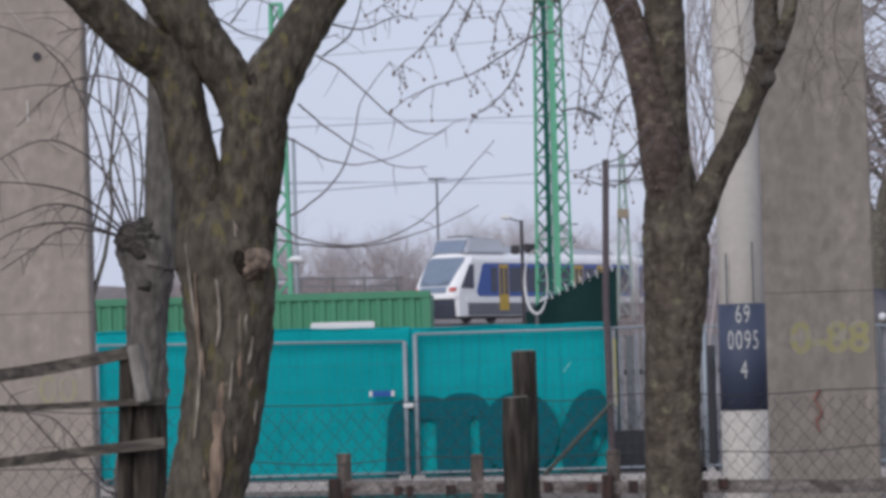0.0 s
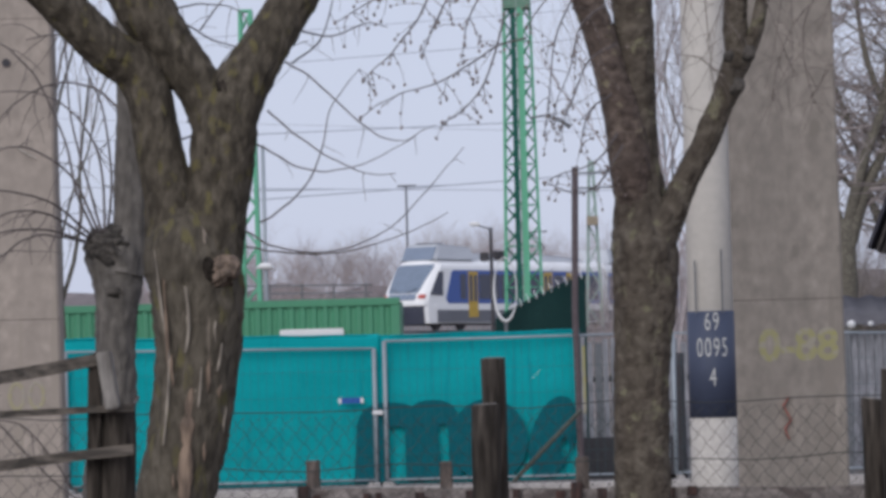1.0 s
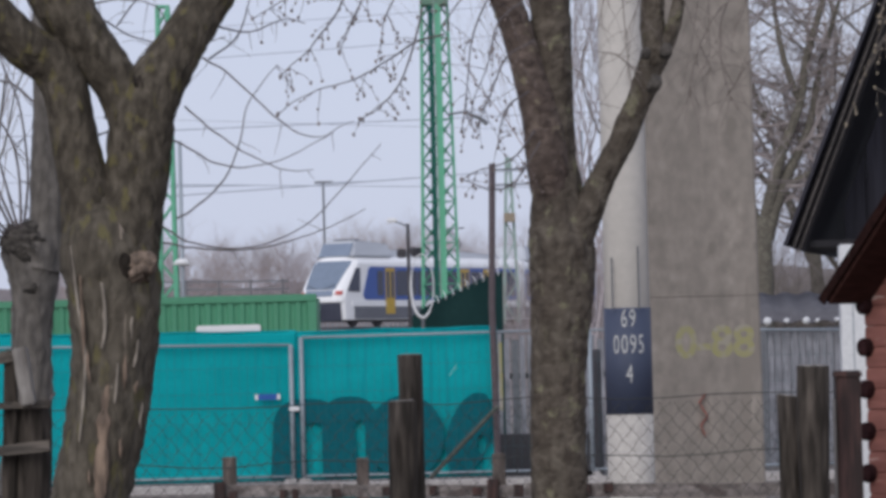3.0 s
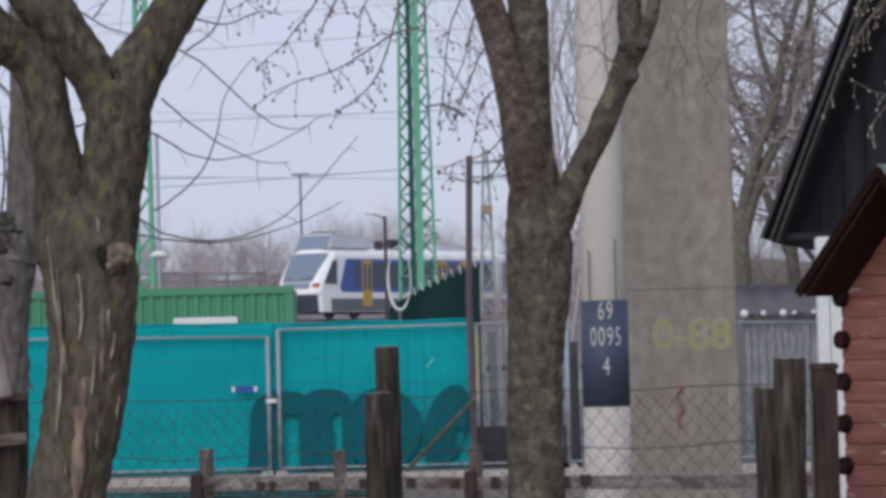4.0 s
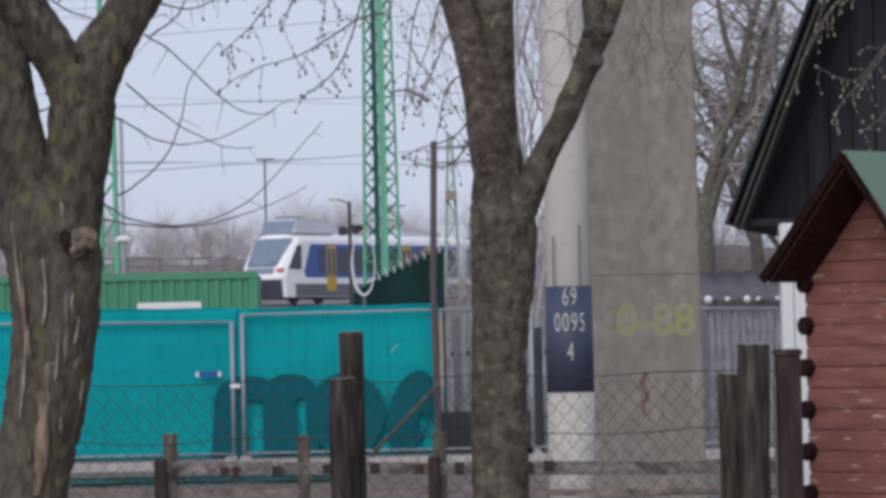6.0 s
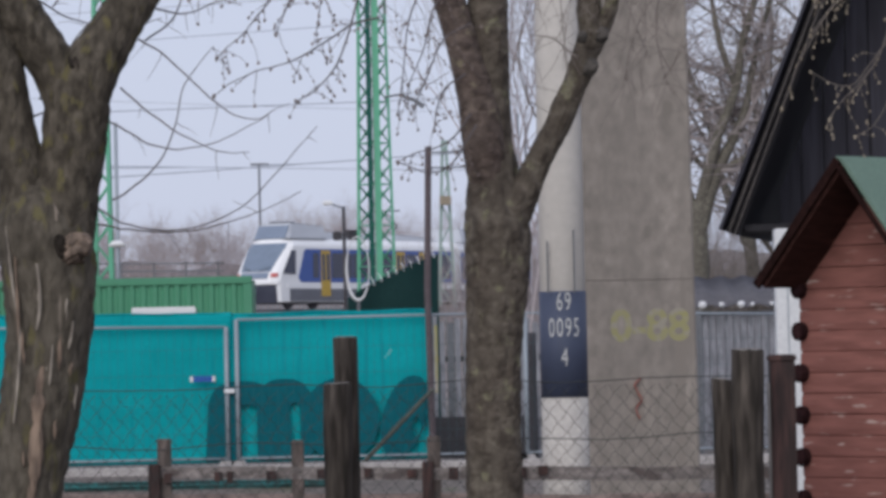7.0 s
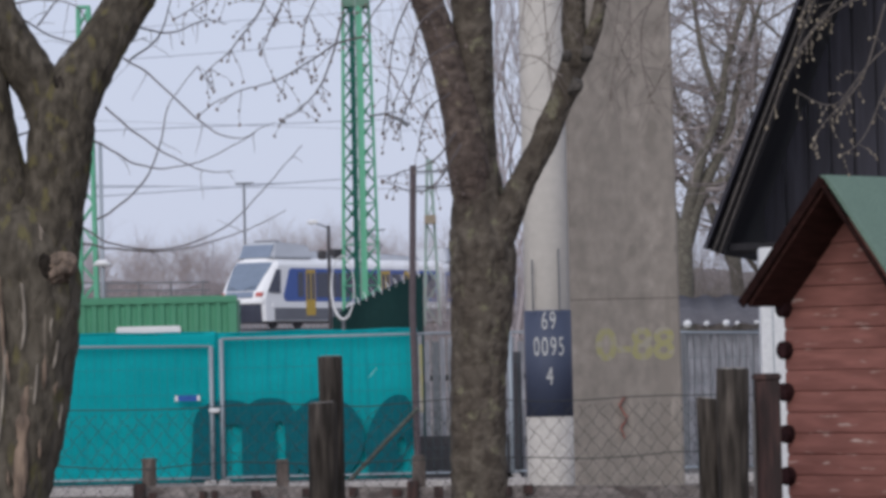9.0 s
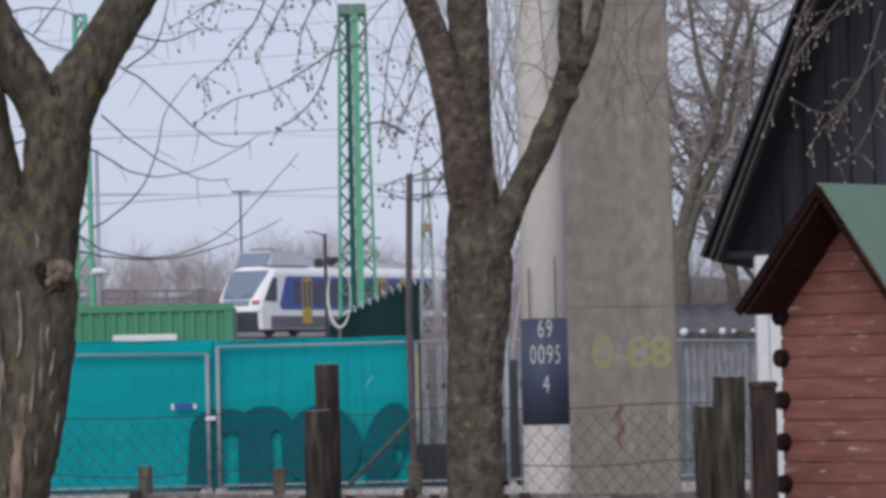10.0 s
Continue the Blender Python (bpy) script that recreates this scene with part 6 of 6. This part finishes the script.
rng = random.Random(77)
BACK_TRUNK = mat("back_trunk", (0.185, 0.168, 0.132), (0.12, 0.106, 0.086), 2, 0.95, 0.6, 20)
TWIG_BROWN = mat("twig_brown", (0.36, 0.31, 0.27), (0.23, 0.195, 0.17), 2.5, 0.95, 0.2)
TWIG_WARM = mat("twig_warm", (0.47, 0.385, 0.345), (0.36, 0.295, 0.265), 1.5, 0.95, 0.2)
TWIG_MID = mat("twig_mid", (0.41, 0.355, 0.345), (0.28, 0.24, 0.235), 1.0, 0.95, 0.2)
old_tree("old bare tree with a mossy trunk and crooked limbs", (4.45, 60, 0), random.Random(5), [
    ("trunk", [(0, 0, 0, 0.24), (0.03, 0, 2.0, 0.2), (0.05, 0, 3.3, 0.17), (0.1, 0, 3.9, 0.14)]),
    ("limb", [(0.05, 0, 3.4, 0.15), (0.4, 0, 4.4, 0.1), (0.85, 0.1, 5.3, 0.075), (1.1, 0.2, 6.4, 0.055), (1.5, 0.3, 7.6, 0.03)]),
    ("limb", [(0.08, 0, 3.7, 0.12), (0.35, -0.1, 4.8, 0.09), (0.72, -0.1, 5.75, 0.075), (0.85, -0.1, 6.5, 0.07), (1.2, -0.2, 7.6, 0.045)]),
    ("limb", [(0.72, -0.1, 5.75, 0.06), (0.45, -0.1, 6.6, 0.05), (0.3, 0, 7.8, 0.03)]),
    ("limb", [(0.05, 0, 3.5, 0.11), (-0.2, 0.1, 4.5, 0.08), (-0.3, 0.2, 5.6, 0.06), (-0.1, 0.2, 7.0, 0.04)]),
    ("limb", [(0.4, 0, 4.4, 0.06), (1.0, -0.1, 4.7, 0.05), (1.6, -0.2, 5.4, 0.04), (2.0, -0.2, 6.4, 0.025)])], BACK_TRUNK, TWIG_MID)
old_tree("bare tree with crossing limbs behind an older one", (5.75, 64, 0), random.Random(9), [
    ("trunk", [(0, 0, 0, 0.17), (0.02, 0, 2.2, 0.14), (-0.05, 0, 3.4, 0.11)]),
    ("limb", [(-0.04, 0, 3.2, 0.1), (-0.45, 0.1, 4.3, 0.075), (-0.7, 0.1, 5.4, 0.06), (-1.1, 0.1, 6.6, 0.045), (-1.2, 0, 7.9, 0.03)]),
    ("limb", [(-0.05, 0, 3.3, 0.09), (0.2, -0.1, 4.6, 0.07), (0.1, -0.1, 5.8, 0.055), (0.4, -0.2, 6.8, 0.045), (0.3, -0.2, 8.2, 0.03)]),
    ("limb", [(-0.45, 0.1, 4.3, 0.06), (-1.0, 0.2, 4.9, 0.05), (-1.5, 0.2, 5.9, 0.04), (-1.5, 0.2, 7.0, 0.025)]),
    ("limb", [(0.2, -0.1, 4.6, 0.05), (0.8, 0, 5.3, 0.04), (1.2, 0, 6.4, 0.03)])], BACK_TRUNK, TWIG_MID)
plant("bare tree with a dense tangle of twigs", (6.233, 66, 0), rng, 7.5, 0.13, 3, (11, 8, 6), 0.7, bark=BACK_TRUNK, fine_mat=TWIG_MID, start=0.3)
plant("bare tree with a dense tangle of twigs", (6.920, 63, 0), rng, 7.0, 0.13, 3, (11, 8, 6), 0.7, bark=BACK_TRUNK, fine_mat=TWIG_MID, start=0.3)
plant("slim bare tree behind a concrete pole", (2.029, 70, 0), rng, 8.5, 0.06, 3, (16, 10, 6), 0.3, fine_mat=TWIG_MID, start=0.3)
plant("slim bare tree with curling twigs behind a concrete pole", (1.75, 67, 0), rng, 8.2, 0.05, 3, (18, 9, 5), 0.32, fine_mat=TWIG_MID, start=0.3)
plant("slim bare tree beside a concrete pillar", (-8.05, 60, 0), rng, 7.5, 0.1, 3, (10, 6, 3), 0.24, bark=BACK_TRUNK, fine_mat=TWIG_MID, lean=-0.06)
plant("slim bare tree beside a concrete pillar", (-7.9, 58, 0), rng, 7.0, 0.08, 3, (8, 5, 3), 0.24, bark=BACK_TRUNK, fine_mat=TWIG_MID, lean=-0.02)

# brush on the far side of the line: six forms, set many times
brush = []
for k in range(5):
    brush.append(plant("leafless grey brown brush beyond the railway", (0, 0, -60), rng, 5.0, 0.07, 3, (12, 8, 6), 0.55, start=0.05, fine_mat=(TWIG_HAZED, TWIG_WARM)[k % 2]))
far = []
for i in range(120):
    y = rng.uniform(216, 275)
    px = -60 + 1060 * (i + rng.random()) / 120
    tall = 1.0 + 0.35 * math.exp(-((px - 560) / 90) ** 2)
    far.append((px, y, tall * rng.uniform(0.34, 0.62)))
for i in range(150):
    far.append((-60 + 1060 * (i + rng.random()) / 150, rng.uniform(216, 232), rng.uniform(0.3, 0.48)))
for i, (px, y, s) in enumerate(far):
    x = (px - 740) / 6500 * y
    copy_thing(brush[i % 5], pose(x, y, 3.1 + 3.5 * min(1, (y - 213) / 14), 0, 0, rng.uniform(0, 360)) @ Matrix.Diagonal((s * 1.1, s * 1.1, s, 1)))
for i in range(8):
    px = 1150 + 330 * (i + rng.random()) / 8
    y = rng.uniform(66, 84)
    copy_thing(brush[i % 5], pose((px - 740) / 6500 * y, y, 0.0, 0, 0, rng.uniform(0, 360)) @ Matrix.Diagonal((0.6, 0.6, 0.65 * rng.uniform(0.7, 1.15), 1)))
# brown thicket close behind the shed
thicket = plant("thick brown leafless bush behind a grey shed", (0, 0, -60), rng, 5.0, 0.07, 3, (16, 9, 7), 0.6, start=0.03, bark=BACK_TRUNK, fine_mat=TWIG_BROWN)
brush.append(thicket)
for i in range(10):
    px = 1180 + 260 * (i + rng.random()) / 10
    y = rng.uniform(61, 65)
    copy_thing(thicket, pose((px - 740) / 6500 * y, y, 0.0, 0, 0, rng.uniform(0, 360)) @ Matrix.Diagonal((0.5, 0.5, 0.5 * rng.uniform(0.85, 1.1), 1)))
# scrub at the foot of the rail bank, beside the big mast
for i in range(16):
    px = 755 + 300 * (i + rng.random()) / 16
    y = rng.uniform(101, 108)
    copy_thing(brush[i % 5], pose((px - 740) / 6500 * y, y, 0.0, 0, 0, rng.uniform(0, 360)) @ Matrix.Diagonal((0.55, 0.55, 0.62 * rng.uniform(0.8, 1.1), 1)))
for b in brush:
    for o in (*b.children, b):
        bpy.data.objects.remove(o)
bm = grid_sheet(-60, 30, 212, 300, 90, 12, lambda x, y: 3.3 + 3.7 * min(1, max(0, (y - 213) / 14)) + 0.9 * noise.noise(Vector((x * 0.25, y * 0.1, 2))) + 0.4 * noise.noise(Vector((x * 0.9, y * 0.3, 2))))
tagged(part("far_bank", bm, EARTH, smooth=True), "dark earth bank overgrown with brush beyond the line", "bank", kind="structure")

# low guard rails along the far side of the line
guard = thing("guard_rail", "low dark steel guard rail with three bars beside the line", "guard rail", (-19.5, 212, 3.3))
for z in (2.75, 3.15, 3.6):
    part("bar", beam(bmesh.new(), (0, 0, z), (8.0, 0, z - 0.12), 0.05, 0.1), STEEL_DARK, guard)
for i in range(5):
    part("post", boxed((0.2 + i * 1.85, 0.03, 0), (0.3 + i * 1.85, 0.12, 3.65), 0.01), STEEL_DARK, guard)
